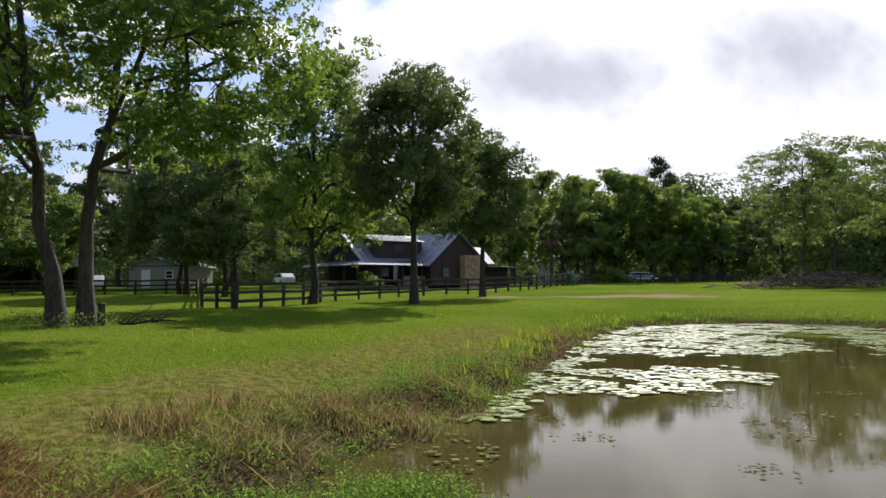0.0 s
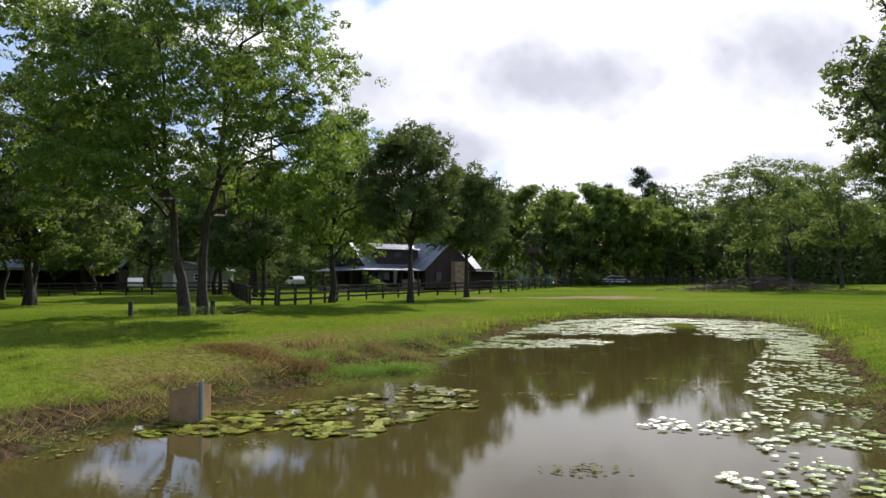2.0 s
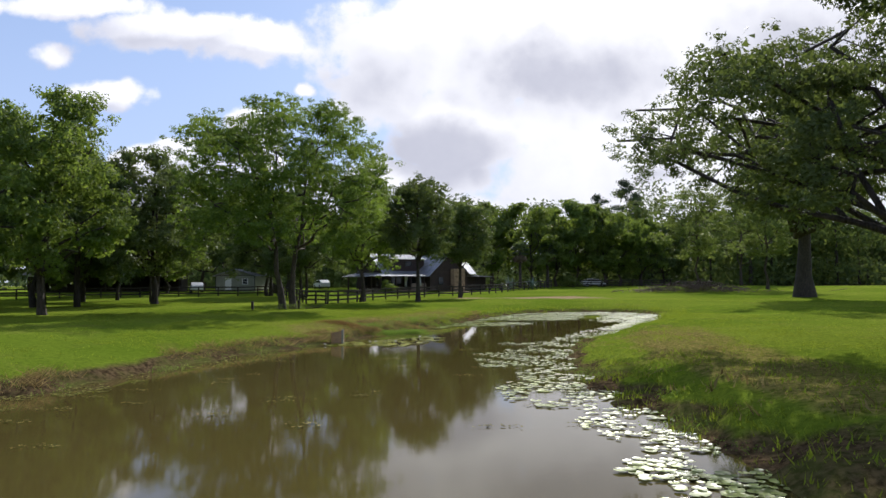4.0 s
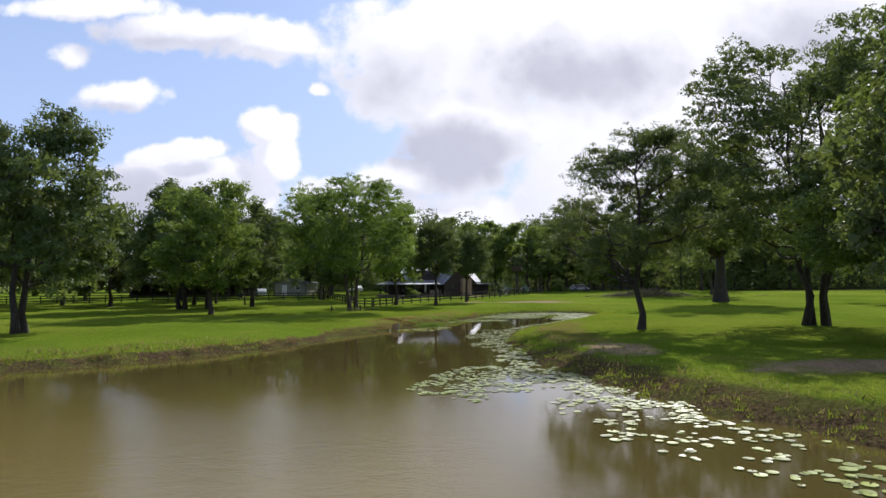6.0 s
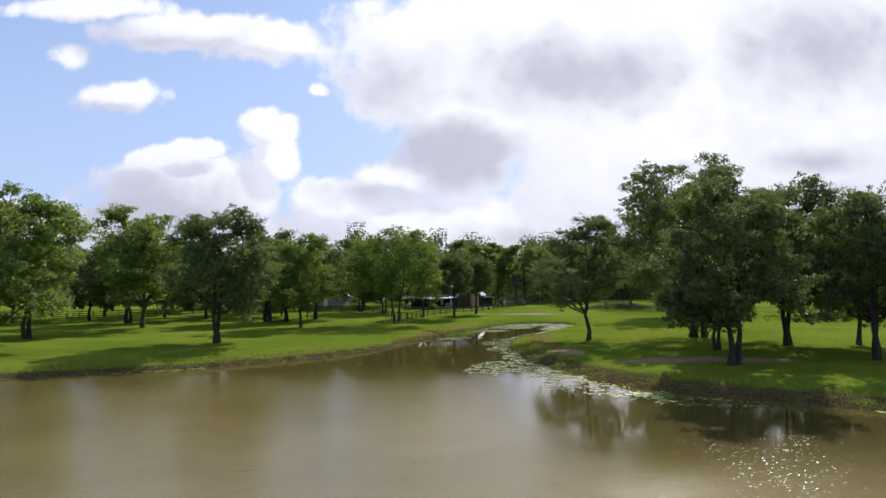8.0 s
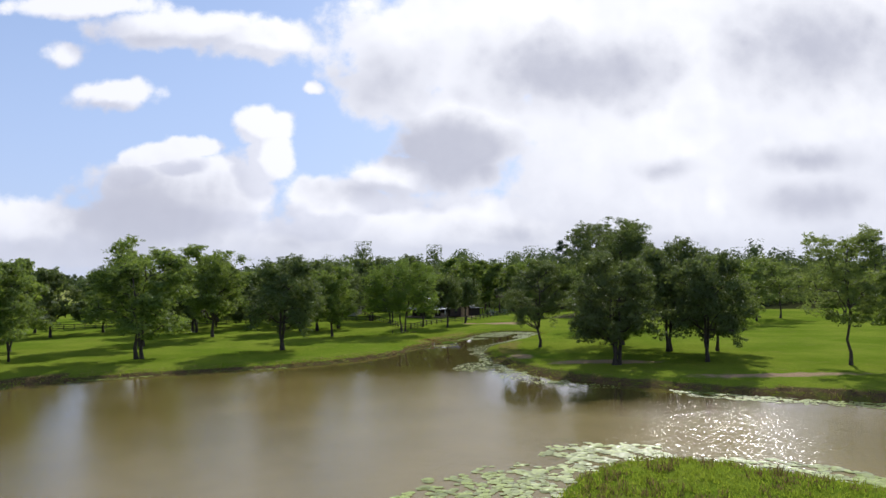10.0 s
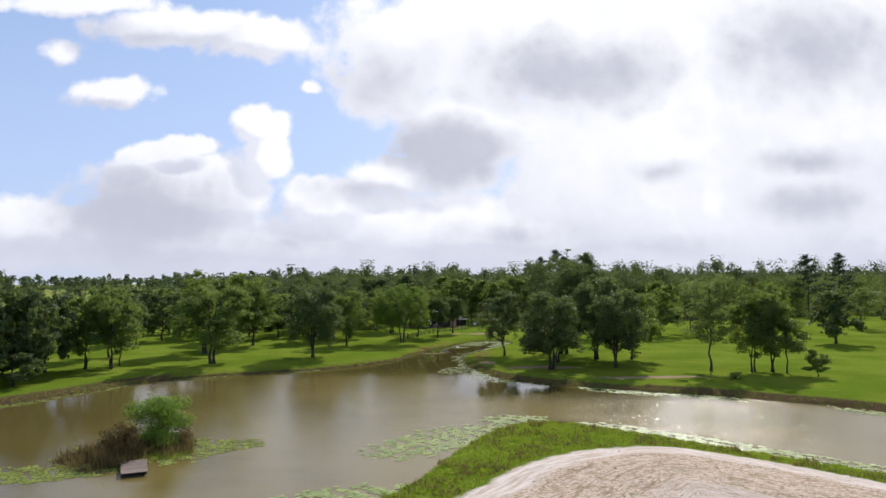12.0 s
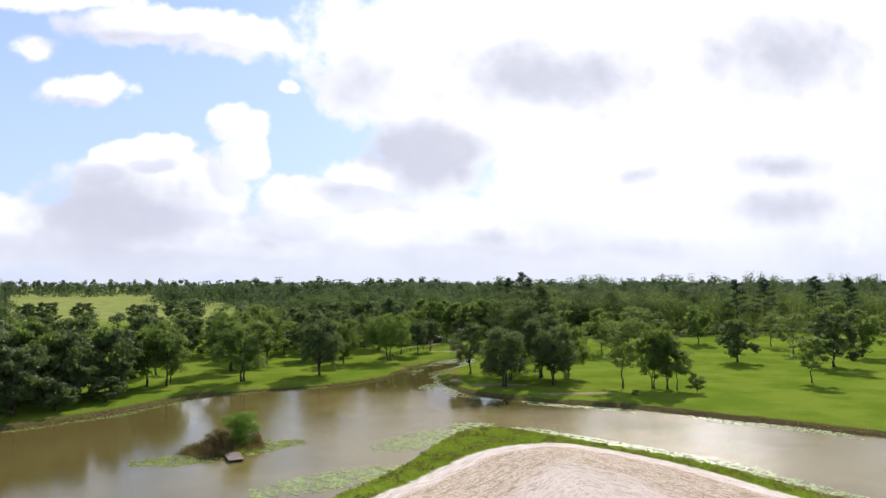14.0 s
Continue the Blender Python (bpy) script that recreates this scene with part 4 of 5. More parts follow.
build_woods("woods_behind_house", "mixed woodland of broad-leaved trees and pines behind the house", 41, 150, (-70, 110, 112, 200),
            900, 0.46, LEAF_WOOD, 14, 20, 0.1)
build_woods("woods_east", "open woodland of pale and dark green trees east of the meadow", 42, 180, (64, 320, 96, 300),
            880, 0.5, LEAF_EAST, 13, 18, 0.06, wide=(0.42, 0.56))
build_woods("woods_west", "scattered trees and copses west of the meadow", 43, 150, (-420, -60, 104, 300),
            500, 0.52, LEAF_DARK, 9, 13, 0.03)
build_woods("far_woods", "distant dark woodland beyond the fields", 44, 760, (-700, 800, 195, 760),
            210, 1.15, LEAF_HAZY, 15, 23, 0.22)
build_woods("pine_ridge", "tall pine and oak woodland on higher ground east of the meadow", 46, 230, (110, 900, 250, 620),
            240, 0.85, LEAF_HAZY, 21, 28, 0.3)
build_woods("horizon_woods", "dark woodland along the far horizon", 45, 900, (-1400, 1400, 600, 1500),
            100, 2.3, LEAF_HAZY, 18, 25, 0.2, lambda x, y: abs(x) < 0.9 * (y + 200))


# ---- fences ----
def fence(route, label, pitch=2.4, tall=1.15):
    """Three-rail board fence along a route; each post and rail is a piece."""
    pts = [np.array(p, float) for p in route]
    stations = []
    for a, b in zip(pts, pts[1:]):
        n = max(1, round(np.linalg.norm(b - a) / pitch))
        stations += [a + (b - a) * k / n for k in range(n)]
    stations.append(pts[-1])
    x0, y0 = stations[0]
    ob = thing("board_fence", x0, y0, height_at(x0, y0), label, "fence", "board fences")
    base = Vector((x0, y0, height_at(x0, y0)))
    post = bpy.data.meshes.new("post")
    bm = box(bmesh.new(), -0.07, 0.07, -0.07, 0.07, -0.3, tall + 0.08, 0.012)
    bm.to_mesh(post), bm.free()
    rail = bpy.data.meshes.new("rail")
    bm = box(bmesh.new(), 0, 1, -0.02, 0.02, -0.075, 0.075, 0.006)
    bm.to_mesh(rail), bm.free()
    post.materials.append(RAIL), rail.materials.append(RAIL)
    r = random.Random(int(x0 * 10))
    for i, s in enumerate(stations):
        here = Vector((s[0], s[1], height_at(*s)))
        p = part("post", post, None, ob)
        p.matrix_basis = Matrix.Translation(here - base) @ pose(0, 0, 0, r.uniform(-2, 2), r.uniform(-2, 2), r.uniform(0, 90))
        if i + 1 < len(stations):
            q = stations[i + 1]
            there = Vector((q[0], q[1], height_at(*q)))
            for k in (0.33, 0.68, 1.03):
                a = here + Vector((0, 0, tall * k * 0.98 + r.uniform(-0.03, 0.03)))
                d = there + Vector((0, 0, tall * k * 0.98 + r.uniform(-0.03, 0.03))) - a
                rot = d.to_track_quat("X", "Z").to_matrix().to_4x4()
                off = Vector((-d.y, d.x, 0)).normalized() * -0.095
                piece = part("rail", rail, None, ob)
                piece.matrix_basis = Matrix.Translation(a - base + off) @ rot @ Matrix.Diagonal((d.length, 1, 1, 1))
    return ob


fence([(-10.4, 35.2), (-8.4, 41.5), (-7.2, 46), (-3.6, 52.6), (1.6, 58), (6.6, 65), (13, 79), (19.6, 94)], "dark weathered three-rail board fence in front of the house")
fence([(-10.6, 35.3), (-12.9, 38.2), (-20.5, 62), (-28, 88)], "dark weathered three-rail board fence beside the yard")
fence([(-96, 40), (-79, 46), (-60, 54), (-44, 58), (-36, 62), (-20.9, 62.2)], "dark weathered three-rail board fence across the meadow")
fence([(26, 101), (46, 111)], "grey weathered board fence at the far edge of the meadow")


# ---- house ----
def slope(bm, a, b, c, d, thick):
    """A roof slab through four corners, with thickness downwards."""
    top = [bm.verts.new(p) for p in (a, b, c, d)]
    low = [bm.verts.new(Vector(p) - Vector((0, 0, thick))) for p in (a, b, c, d)]
    bm.faces.new(top), bm.faces.new(low[::-1])
    for i in range(4):
        j = (i + 1) % 4
        bm.faces.new((top[i], low[i], low[j], top[j]))
    bmesh.ops.recalc_face_normals(bm, faces=bm.faces)
    return bm


def tin_slope(parent, name, a, b, c, d, seams, label="", mat=TIN):
    """A tin roof slope (a, b along the eave, c, d along the ridge) with standing seams as one piece each."""
    roof = part(name, slope(bmesh.new(), a, b, c, d, 0.07), mat, parent, label)
    a, b, c, d = (Vector(p) for p in (a, b, c, d))
    for i in range(1, seams):
        k = i / seams
        p, q = a.lerp(b, k), d.lerp(c, k)
        bm = bmesh.new()
        side = (b - a).normalized() * 0.03
        up = Vector((0, 0, 0.05))
        slope(bm, p - side + up, p + side + up, q + side + up, q - side + up, 0.06)
        part("seam", bm, mat, roof)
    return roof


def window(parent, x, y, z, w, h, facing, name="window", paint=RAIL):
    """Framed window on a wall; facing 'x' or 'y' gives the wall's normal axis."""
    t_ = 0.05
    bm = bmesh.new()
    for u0, u1, v0, v1 in ((-w / 2, w / 2, -h / 2, -h / 2 + 0.08), (-w / 2, w / 2, h / 2 - 0.08, h / 2), (-w / 2, -w / 2 + 0.08, -h / 2 + 0.08, h / 2 - 0.08),
                           (w / 2 - 0.08, w / 2, -h / 2 + 0.08, h / 2 - 0.08), (-w / 2 + 0.08, w / 2 - 0.08, -0.03, 0.03)):
        if facing == "y":
            box(bm, x + u0, x + u1, y - t_, y + t_, z + v0, z + v1)
        else:
            box(bm, x - t_, x + t_, y + u0, y + u1, z + v0, z + v1)
    frame_ = part(name, bm, paint, parent)
    g = bmesh.new()
    if facing == "y":
        box(g, x - w / 2 + 0.08, x + w / 2 - 0.08, y - 0.015, y + 0.015, z - h / 2 + 0.08, z + h / 2 - 0.08)
    else:
        box(g, x - 0.015, x + 0.015, y - w / 2 + 0.08, y + w / 2 - 0.08, z - h / 2 + 0.08, z + h / 2 - 0.08)
    part("pane", g, GLASS, frame_)
    return frame_


def build_house():
    # local x runs along the main ridge, local -y is the porch front
    gx, gy = -9.8, 73.5
    ob = thing("house", gx, gy, height_at(gx, gy), "dark-boarded cottage with tin gable roofs and a wrap-round porch", "house", turn=40)
    eave, ridge, half, ln = 2.75, 5.6, 3.3, 12.0
    bm = prism(bmesh.new(), [(-half, 0.3), (half, 0.3), (half, eave), (0, ridge - 0.15), (-half, eave)], "x", 0, ln)
    wall = part("wall", bm, BOARD, ob, "dark red-brown board siding")
    for i in range(12):
        part("siding_board", box(bmesh.new(), 0.3 + i, 0.36 + i, -half - 0.03, -half - 0.004, 0.4, eave - 0.1), BOARD, wall)
    k = 0.45
    tin_slope(ob, "roof", (-k, -half - k, eave - 0.32), (ln, -half - k, eave - 0.32), (ln, 0, ridge), (-k, 0, ridge), 22, "bright galvanised tin roof")
    tin_slope(ob, "roof", (ln, half + k, eave - 0.32), (-k, half + k, eave - 0.32), (-k, 0, ridge), (ln, 0, ridge), 22)
    # dormer on the front slope
    bm = prism(bmesh.new(), [(-3.0, 2.9), (-0.2, 2.9), (-0.2, 5.45), (-3.0, 4.85)], "x", 1.5, 7.4)
    dormer = part("dormer", bm, BOARD, ob, "dark dormer with a small window")
    tin_slope(dormer, "dormer_roof", (1.2, -3.3, 4.84), (7.7, -3.3, 4.84), (7.7, -0.05, 5.56), (1.2, -0.05, 5.56), 12)
    window(dormer, 4.4, -3.03, 4.15, 1.3, 0.8, "y")
    # porch round the gable end and the front
    p = 2.6
    tin_slope(ob, "porch_roof", (-p, -half - p, 2.35), (ln - 6.2, -half - p, 2.35), (ln - 6.2, -half - 0.02, 2.85), (0, -half - 0.02, 2.85), 20, "low tin porch roof")
    tin_slope(ob, "porch_roof", (-p, half + 0.6, 2.35), (-p, -half - p, 2.35), (-0.02, -half, 2.85), (-0.02, half + 0.6, 2.85), 12)
    part("porch_floor", box(bmesh.new(), -p, ln - 6.2, -half - p, -half - 0.01, 0.05, 0.4), DECK, ob)
    part("porch_floor", box(bmesh.new(), -p, -0.01, -half, half, 0.05, 0.4), DECK, ob)
    for x in (-2.4, 0.2, 2.8, 5.2):
        part("porch_post", box(bmesh.new(), x - 0.08, x + 0.08, -half - p + 0.15, -half - p + 0.31, 0.4, 2.32, 0.012), BOARD, ob)
    for y in (-3.4, -0.6, 2.4):
        part("porch_post", box(bmesh.new(), -p + 0.15, -p + 0.31, y - 0.08, y + 0.08, 0.4, 2.32, 0.012), BOARD, ob)
    part("porch_rail", box(bmesh.new(), 2.9, 5.6, -half - p + 0.2, -half - p + 0.26, 0.45, 1.3), DECK, ob, "tan boarded porch railing")
    door = part("door", box(bmesh.new(), 3.4, 4.35, -half - 0.07, -half - 0.005, 0.4, 2.4, 0.01), RAIL, ob)
    part("handle", box(bmesh.new(), 4.2, 4.25, -half - 0.11, -half - 0.07, 1.3, 1.42), TIN, door)
    for x in (1.4, 2.5, 4.9):
        window(ob, x, -half - 0.04, 1.6, 0.95, 1.2, "y")
    for y in (-1.6, 1.2):
        window(ob, -0.04, y, 1.6, 0.8, 1.3, "x")
    # right wing, its gable towards the pond
    wx0, wx1, wy, wr = 5.9, 13.1, -6.2, 5.75
    mid = (wx0 + wx1) / 2
    bm = prism(bmesh.new(), [(wx0, 0.3), (wx1, 0.3), (wx1, eave), (mid, wr - 0.15), (wx0, eave)], "y", wy, half - 0.4)
    wing = part("wing", bm, BOARD, ob, "dark-boarded wing with a tall gable")
    tin_slope(wing, "wing_roof", (wx0 - 0.6, half, eave - 0.45), (wx0 - 0.6, wy - k, eave - 0.45), (mid, wy - k, wr), (mid, half, wr), 18)
    tin_slope(wing, "wing_roof", (wx1 + 0.6, wy - k, eave - 0.45), (wx1 + 0.6, half, eave - 0.45), (mid, half, wr), (mid, wy - k, wr), 18)
    window(wing, mid - 1.6, wy - 0.04, 1.6, 1.0, 1.2, "y")
    # stone chimney breast on the wing's gable
    bm = bmesh.new()
    box(bm, mid + 0.3, mid + 2.4, wy - 0.8, wy - 0.01, 0, 3.4)
    chimney = part("chimney", bm, STONE, ob, "tan stone chimney breast")
    rr = random.Random(4)
    for row in range(11):
        for col in range(5):
            x0 = mid + 0.3 + col * 0.42 + (0.1 if row % 2 else 0)
            part("stone", box(bmesh.new(), x0 + 0.01, min(x0 + 0.39, mid + 2.4), wy - 0.84 - rr.uniform(0, 0.03), wy - 0.79, row * 0.3 + 0.02, row * 0.3 + 0.28), STONE, chimney)
    # low porch on the far end
    tin_slope(ob, "porch_roof", (wx1 + 0.2, wy + 0.4, 2.35), (wx1 + 5.8, wy + 0.4, 2.3), (wx1 + 5.8, half, 2.75), (wx1 + 0.2, half, 3.0), 9)
    part("wall", box(bmesh.new(), wx1 + 0.02, wx1 + 5.4, wy + 1.6, half - 0.6, 0.2, 2.3), BOARD, ob)
    part("roof", prism(bmesh.new(), [(wy + 2.6, 2.7), (half - 1.5, 2.7), (-1.5, 4.6)], "x", wx1 + 0.8, wx1 + 4.4), TIN, ob)
    for y in (wy + 0.6, wy + 3.5):
        part("porch_post", box(bmesh.new(), wx1 + 5.5, wx1 + 5.64, y, y + 0.14, 0.2, 2.28), BOARD, ob)


build_house()


def hanging_cloth(x, y, z):
    bm = bmesh.new()
    n = 7
    front = [[bm.verts.new((i / n * 0.55 * (1 - 0.3 * j / 8), 0.06 * math.sin(i * 2.1 + j * 0.4), -j * 0.17 - 0.05 * (i / n) * j * 0.2)) for i in range(n)] for j in range(9)]
    for j in range(8):
        for i in range(n - 1):
            bm.faces.new((front[j][i], front[j][i + 1], front[j + 1][i + 1], front[j + 1][i]))
    bmesh.ops.solidify(bm, geom=bm.faces[:], thickness=0.012)
    ob = thing("hanging_cloth", x, y, z, "white cloth hanging from the porch edge", "cloth")
    part("cloth", bm, WHITE, ob)


hanging_cloth(-4.9, 71.0, height_at(-4.9, 71) + 2.3)


def closed_umbrella(x, y):
    ob = thing("patio_umbrella", x, y, height_at(x, y), "closed grey patio umbrella on a thin pole", "umbrella")
    V, F = tubes([np.array([[0, 0, 0, 0.03], [0, 0, 2.5, 0.025]])], 8)
    part("pole", sheet("pole", V, F, TIN), None, ob)
    V, F = tubes([np.array([[0, 0, 2.45, 0.02], [0, 0, 2.2, 0.09], [0, 0, 1.4, 0.19], [0.02, 0, 1.0, 0.24], [0, 0, 0.95, 0.05]])], 10)
    part("canopy", sheet("canopy", V, F, plain("grey_canvas", (0.36, 0.37, 0.36), 0.9, vary=0.25)), None, ob)
    V, F = tubes([np.array([[0, 0, 0.0, 0.26], [0, 0, 0.08, 0.24], [0, 0, 0.085, 0.02]])], 12)
    part("base", sheet("base", V, F, RAIL), None, ob)


closed_umbrella(-2.7, 69.0)


def build_shed():
    x, y = -31.8, 82
    ob = thing("garden_shed", x, y, height_at(x, y), "cream-sided shed with a shallow gable roof", "shed", turn=-6)
    w, dp, ev, rg = 3.2, 4.0, 2.5, 3.5
    part("wall", prism(bmesh.new(), [(-w, 0), (w, 0), (w, ev), (0, rg - 0.1), (-w, ev)], "y", 0, dp * 2), CREAM, ob)
    tin_slope(ob, "roof", (-w - 0.4, 8.4, ev - 0.1), (-w - 0.4, -0.5, ev - 0.1), (0, -0.5, rg), (0, 8.4, rg), 10)
    tin_slope(ob, "roof", (w + 0.4, -0.5, ev - 0.1), (w + 0.4, 8.4, ev - 0.1), (0, 8.4, rg), (0, -0.5, rg), 10)
    window(ob, 1.6, -0.04, 1.5, 0.9, 0.9, "y", paint=WHITE)
    part("door", box(bmesh.new(), -1.6, -0.6, -0.05, -0.004, 0.05, 2.05, 0.01), WHITE, ob)
    part("trim", box(bmesh.new(), -w, w, -0.035, -0.004, ev - 0.1, ev), RAIL, ob)
    for s in (-w, w - 0.1):
        part("trim", box(bmesh.new(), s, s + 0.1, -0.04, -0.004, 0, ev - 0.11), RAIL, ob)


build_shed()


def build_barn():
    x, y = -51, 80
    ob = thing("pole_barn", x, y, height_at(x, y), "open-fronted dark pole barn with a tin roof", "barn", turn=8)
    part("back_wall", box(bmesh.new(), -11, 11, 4.9, 5.0, 0, 3.0), BOARD, ob)
    for s in (-11.1, 11.0):
        part("side_wall", box(bmesh.new(), s, s + 0.1, 0, 4.9, 0, 2.6), BOARD, ob)
    for i in range(7):
        xx = -10.8 + i * 3.6
        part("post", box(bmesh.new(), xx - 0.08, xx + 0.08, -0.08, 0.08, 0, 2.7), RAIL, ob)
        if i % 2:
            part("stall_wall", box(bmesh.new(), xx - 0.05, xx + 0.05, 0.1, 4.8, 0, 1.9), BOARD, ob)
    part("gutter_board", box(bmesh.new(), -11, 11, -0.12, -0.085, 2.45, 2.75), WHITE, ob)
    tin_slope(ob, "roof", (-11.6, -0.9, 2.75), (11.6, -0.9, 2.75), (11.6, 2.5, 3.9), (-11.6, 2.5, 3.9), 24, mat=TIN_OLD)
    tin_slope(ob, "roof", (11.6, 5.7, 2.75), (-11.6, 5.7, 2.75), (-11.6, 2.5, 3.9), (11.6, 2.5, 3.9), 24, mat=TIN_OLD)


build_barn()


def build_car(x, y, turn, label):
    ob = thing("parked_car", x, y, height_at(x, y), label, "car", turn=turn)
    prof = [(-2.2, 0.35), (2.2, 0.35), (2.25, 0.8), (1.5, 0.98), (0.8, 1.5), (-1.2, 1.55), (-2.1, 1.05), (-2.25, 0.7)]
    bm = prism(bmesh.new(), prof, "y", -0.85, 0.85)
    bmesh.ops.bevel(bm, geom=bm.edges[:], offset=0.06, segments=2, affect="EDGES")
    body = part("body", bm, WHITE, ob, "white painted body")
    for s in (-0.862, 0.852):
        part("side_window", prism(bmesh.new(), [(-1.8, 1.05), (1.2, 1.05), (0.7, 1.42), (-1.15, 1.46)], "y", s, s + 0.01), GLASS, body)
    for wx in (-1.35, 1.4):
        for wy in (-0.8, 0.8):
            wheel = bmesh.new()
            bmesh.ops.create_cone(wheel, cap_ends=True, segments=16, radius1=0.34, radius2=0.34, depth=0.22, matrix=Matrix.Translation((wx, wy, 0.34)) @ pose(0, 0, 0, 90))
            tyre = part("wheel", wheel, RUBBER, ob)
            rim = bmesh.new()
            bmesh.ops.create_cone(rim, cap_ends=True, segments=12, radius1=0.2, radius2=0.2, depth=0.24, matrix=Matrix.Translation((wx, wy, 0.34)) @ pose(0, 0, 0, 90))
            part("rim", rim, TIN, tyre)


build_car(-36.5, 78, 112, "white car parked beside the barn")
build_car(-21, 99, 118, "white car parked under the yard trees")
build_car(29.5, 106, 5, "white car parked beyond the far fence")


# ---- plants of the yard ----
def palm(x, y, h, seed):
    r = np.random.default_rng(seed)
    ob = thing("palm_tree", x, y, height_at(x, y), "palm with a skirt of brown dead fronds", "palm", "palms")
    V, F = tubes([np.array([[0, 0, -0.2, 0.3], [0.05, 0, h * 0.5, 0.22], [0, 0.05, h, 0.2]])], 9)
    part("trunk", sheet("trunk", V, F, BARK), None, ob)

    def fronds(n, lo, hi, ln, mat, name):
        C, Fq, k = [], [], 0
        for i in range(n):
            a, e = r.uniform(0, 6.28), r.uniform(lo, hi)
            d = np.array([math.cos(a) * math.cos(e), math.sin(a) * math.cos(e), math.sin(e)])
            s = np.array([-math.sin(a), math.cos(a), 0])
            up = np.cross(s, d)
            base = np.array([0, 0, h]) + d * 0.9
            for j in range(13):
                f = (j - 6) / 6 * 1.25
                tip = base + (d * math.cos(f) + s * math.sin(f)) * ln * r.uniform(0.85, 1.05) - np.array([0, 0, 0.25])
                b = (d * math.cos(f) + s * math.sin(f))
                w = np.cross(b, up) * 0.045
                C += [base - w, (base * 0.4 + tip * 0.6) - w * 1.3 + up * 0.05, tip, (base * 0.4 + tip * 0.6) + w * 1.3 + up * 0.05]
                Fq.append((k, k + 1, k + 2, k + 3))
                k += 4
        part(name, sheet(name, np.array(C), np.array(Fq), mat, False), None, ob)
    fronds(34, -0.35, 1.35, 1.15, LEAF_PALM, "fronds")
    fronds(40, -1.45, -0.75, 1.1, PALM_DEAD, "dead_fronds")


palm(13.8, 91, 6.3, 1)
palm(19.4, 97, 6.6, 2)


def shrub(x, y, h, rad, seed, mat, label, name="bush", n=2600, size=0.09, sink=0.0):
    r = np.random.default_rng(seed)
    z = height_at(x, y) - sink
    ob = thing(name, x, y, z, label, "bush", "bushes")
    lobes = r.normal(size=(16, 3)) * [rad * 0.42, rad * 0.42, h * 0.22] + [0, 0, h * 0.5]
    lobes[:, 2] = np.clip(lobes[:, 2], h * 0.15, h * 0.85)
    lines = [curve((0, 0, -0.1), c, 0.1, 0.05, 0.012, r, 5) for c in lobes]
    V, F = tubes(lines, 5)
    part("stems", sheet("stems", V, F, BARK), None, ob)
    D = r.normal(size=(n, 3))
    D /= np.linalg.norm(D, axis=1, keepdims=True)
    C = lobes[r.integers(0, 16, n)] + D * r.uniform(0.4, 1, (n, 1)) * [rad * 0.42, rad * 0.42, h * 0.2]
    C[:, 2] = np.maximum(C[:, 2], 0.05)
    LV, LF = leaf_quads(C, size, r, 0.4, D)
    part("leaves", sheet("leaves", LV, LF, mat, False), None, ob)


shrub(24.2, 98.5, 2.6, 1.9, 5, LEAF_LIGHT, "light green rounded bush by the fence", n=3000)
shrub(9.4, 79, 2.2, 1.2, 6, LEAF_DARK, "dark shrub against the house", n=1500)
shrub(-6.5, 67.5, 1.9, 1.6, 7, LEAF, "flowering shrub in front of the porch", n=2000)
shrub(46, -50, 1.2, 1.0, 8, LEAF, "small bush on the east meadow", n=900)


def yucca(x, y, seed):
    r = np.random.default_rng(seed)
    ob = thing("yucca", x, y, height_at(x, y), "pale green plant with long arching leaves", "plant")
    C, Fq = [], []
    for i in range(46):
        a, e, ln = r.uniform(0, 6.28), r.uniform(0.5, 1.4), r.uniform(1.3, 2.7)
        d = np.array([math.cos(a) * math.cos(e), math.sin(a) * math.cos(e), math.sin(e)])
        s = np.array([-math.sin(a), math.cos(a), 0]) * 0.09
        m, tip = d * ln * 0.6, d * ln - np.array([0, 0, ln * 0.3 * math.cos(e)])
        k = len(C)
        C += [-s * 0.5, m - s, tip, m + s]
        Fq.append((k, k + 1, k + 2, k + 3))
    part("leaves", sheet("leaves", np.array(C), np.array(Fq), plain("pale_leaf", (0.20, 0.27, 0.20), 0.4), False), None, ob)


yucca(14.6, 82, 3)
yucca(10.6, 76, 4)


# ---- things by the twin tree and in the water ----
def stub_post(x, y, h):
    ob = thing("stub_post", x, y, height_at(x, y), "short weathered post stub standing in the grass", "post", "post stubs", turn=x * 20)
    part("post", box(bmesh.new(), -0.08, 0.08, -0.08, 0.08, -0.2, h, 0.02), RAIL, ob)


stub_post(-10.45, 21.6, 0.62)
stub_post(-13.5, 20.4, 0.6)


def fallen_branch(x, y, seed):
    r = np.random.default_rng(seed)
    ob = thing("fallen_branch", x, y, height_at(x, y), "bare grey fallen branch lying in the grass", "branch")
    lines = []
    for i in range(9):
        a = r.uniform(-0.6, 0.9)
        p0 = np.array([i * 0.12, r.normal() * 0.1, 0.05])
        lines.append(curve(p0, p0 + [math.cos(a) * 0.7, math.sin(a) * 0.5, r.uniform(0.15, 0.55)], 0.05, 0.025, 0.008, r, 5, 0.3))
    lines.append(curve((0, 0, 0.04), (1.5, 0.2, 0.08), 0.05, 0.04, 0.02, r, 6, 0.1))
    V, F = tubes(lines, 5)
    part("twigs", sheet("twigs", V, F, BARK), None, ob)


fallen_branch(-10.1, 22.0, 5)


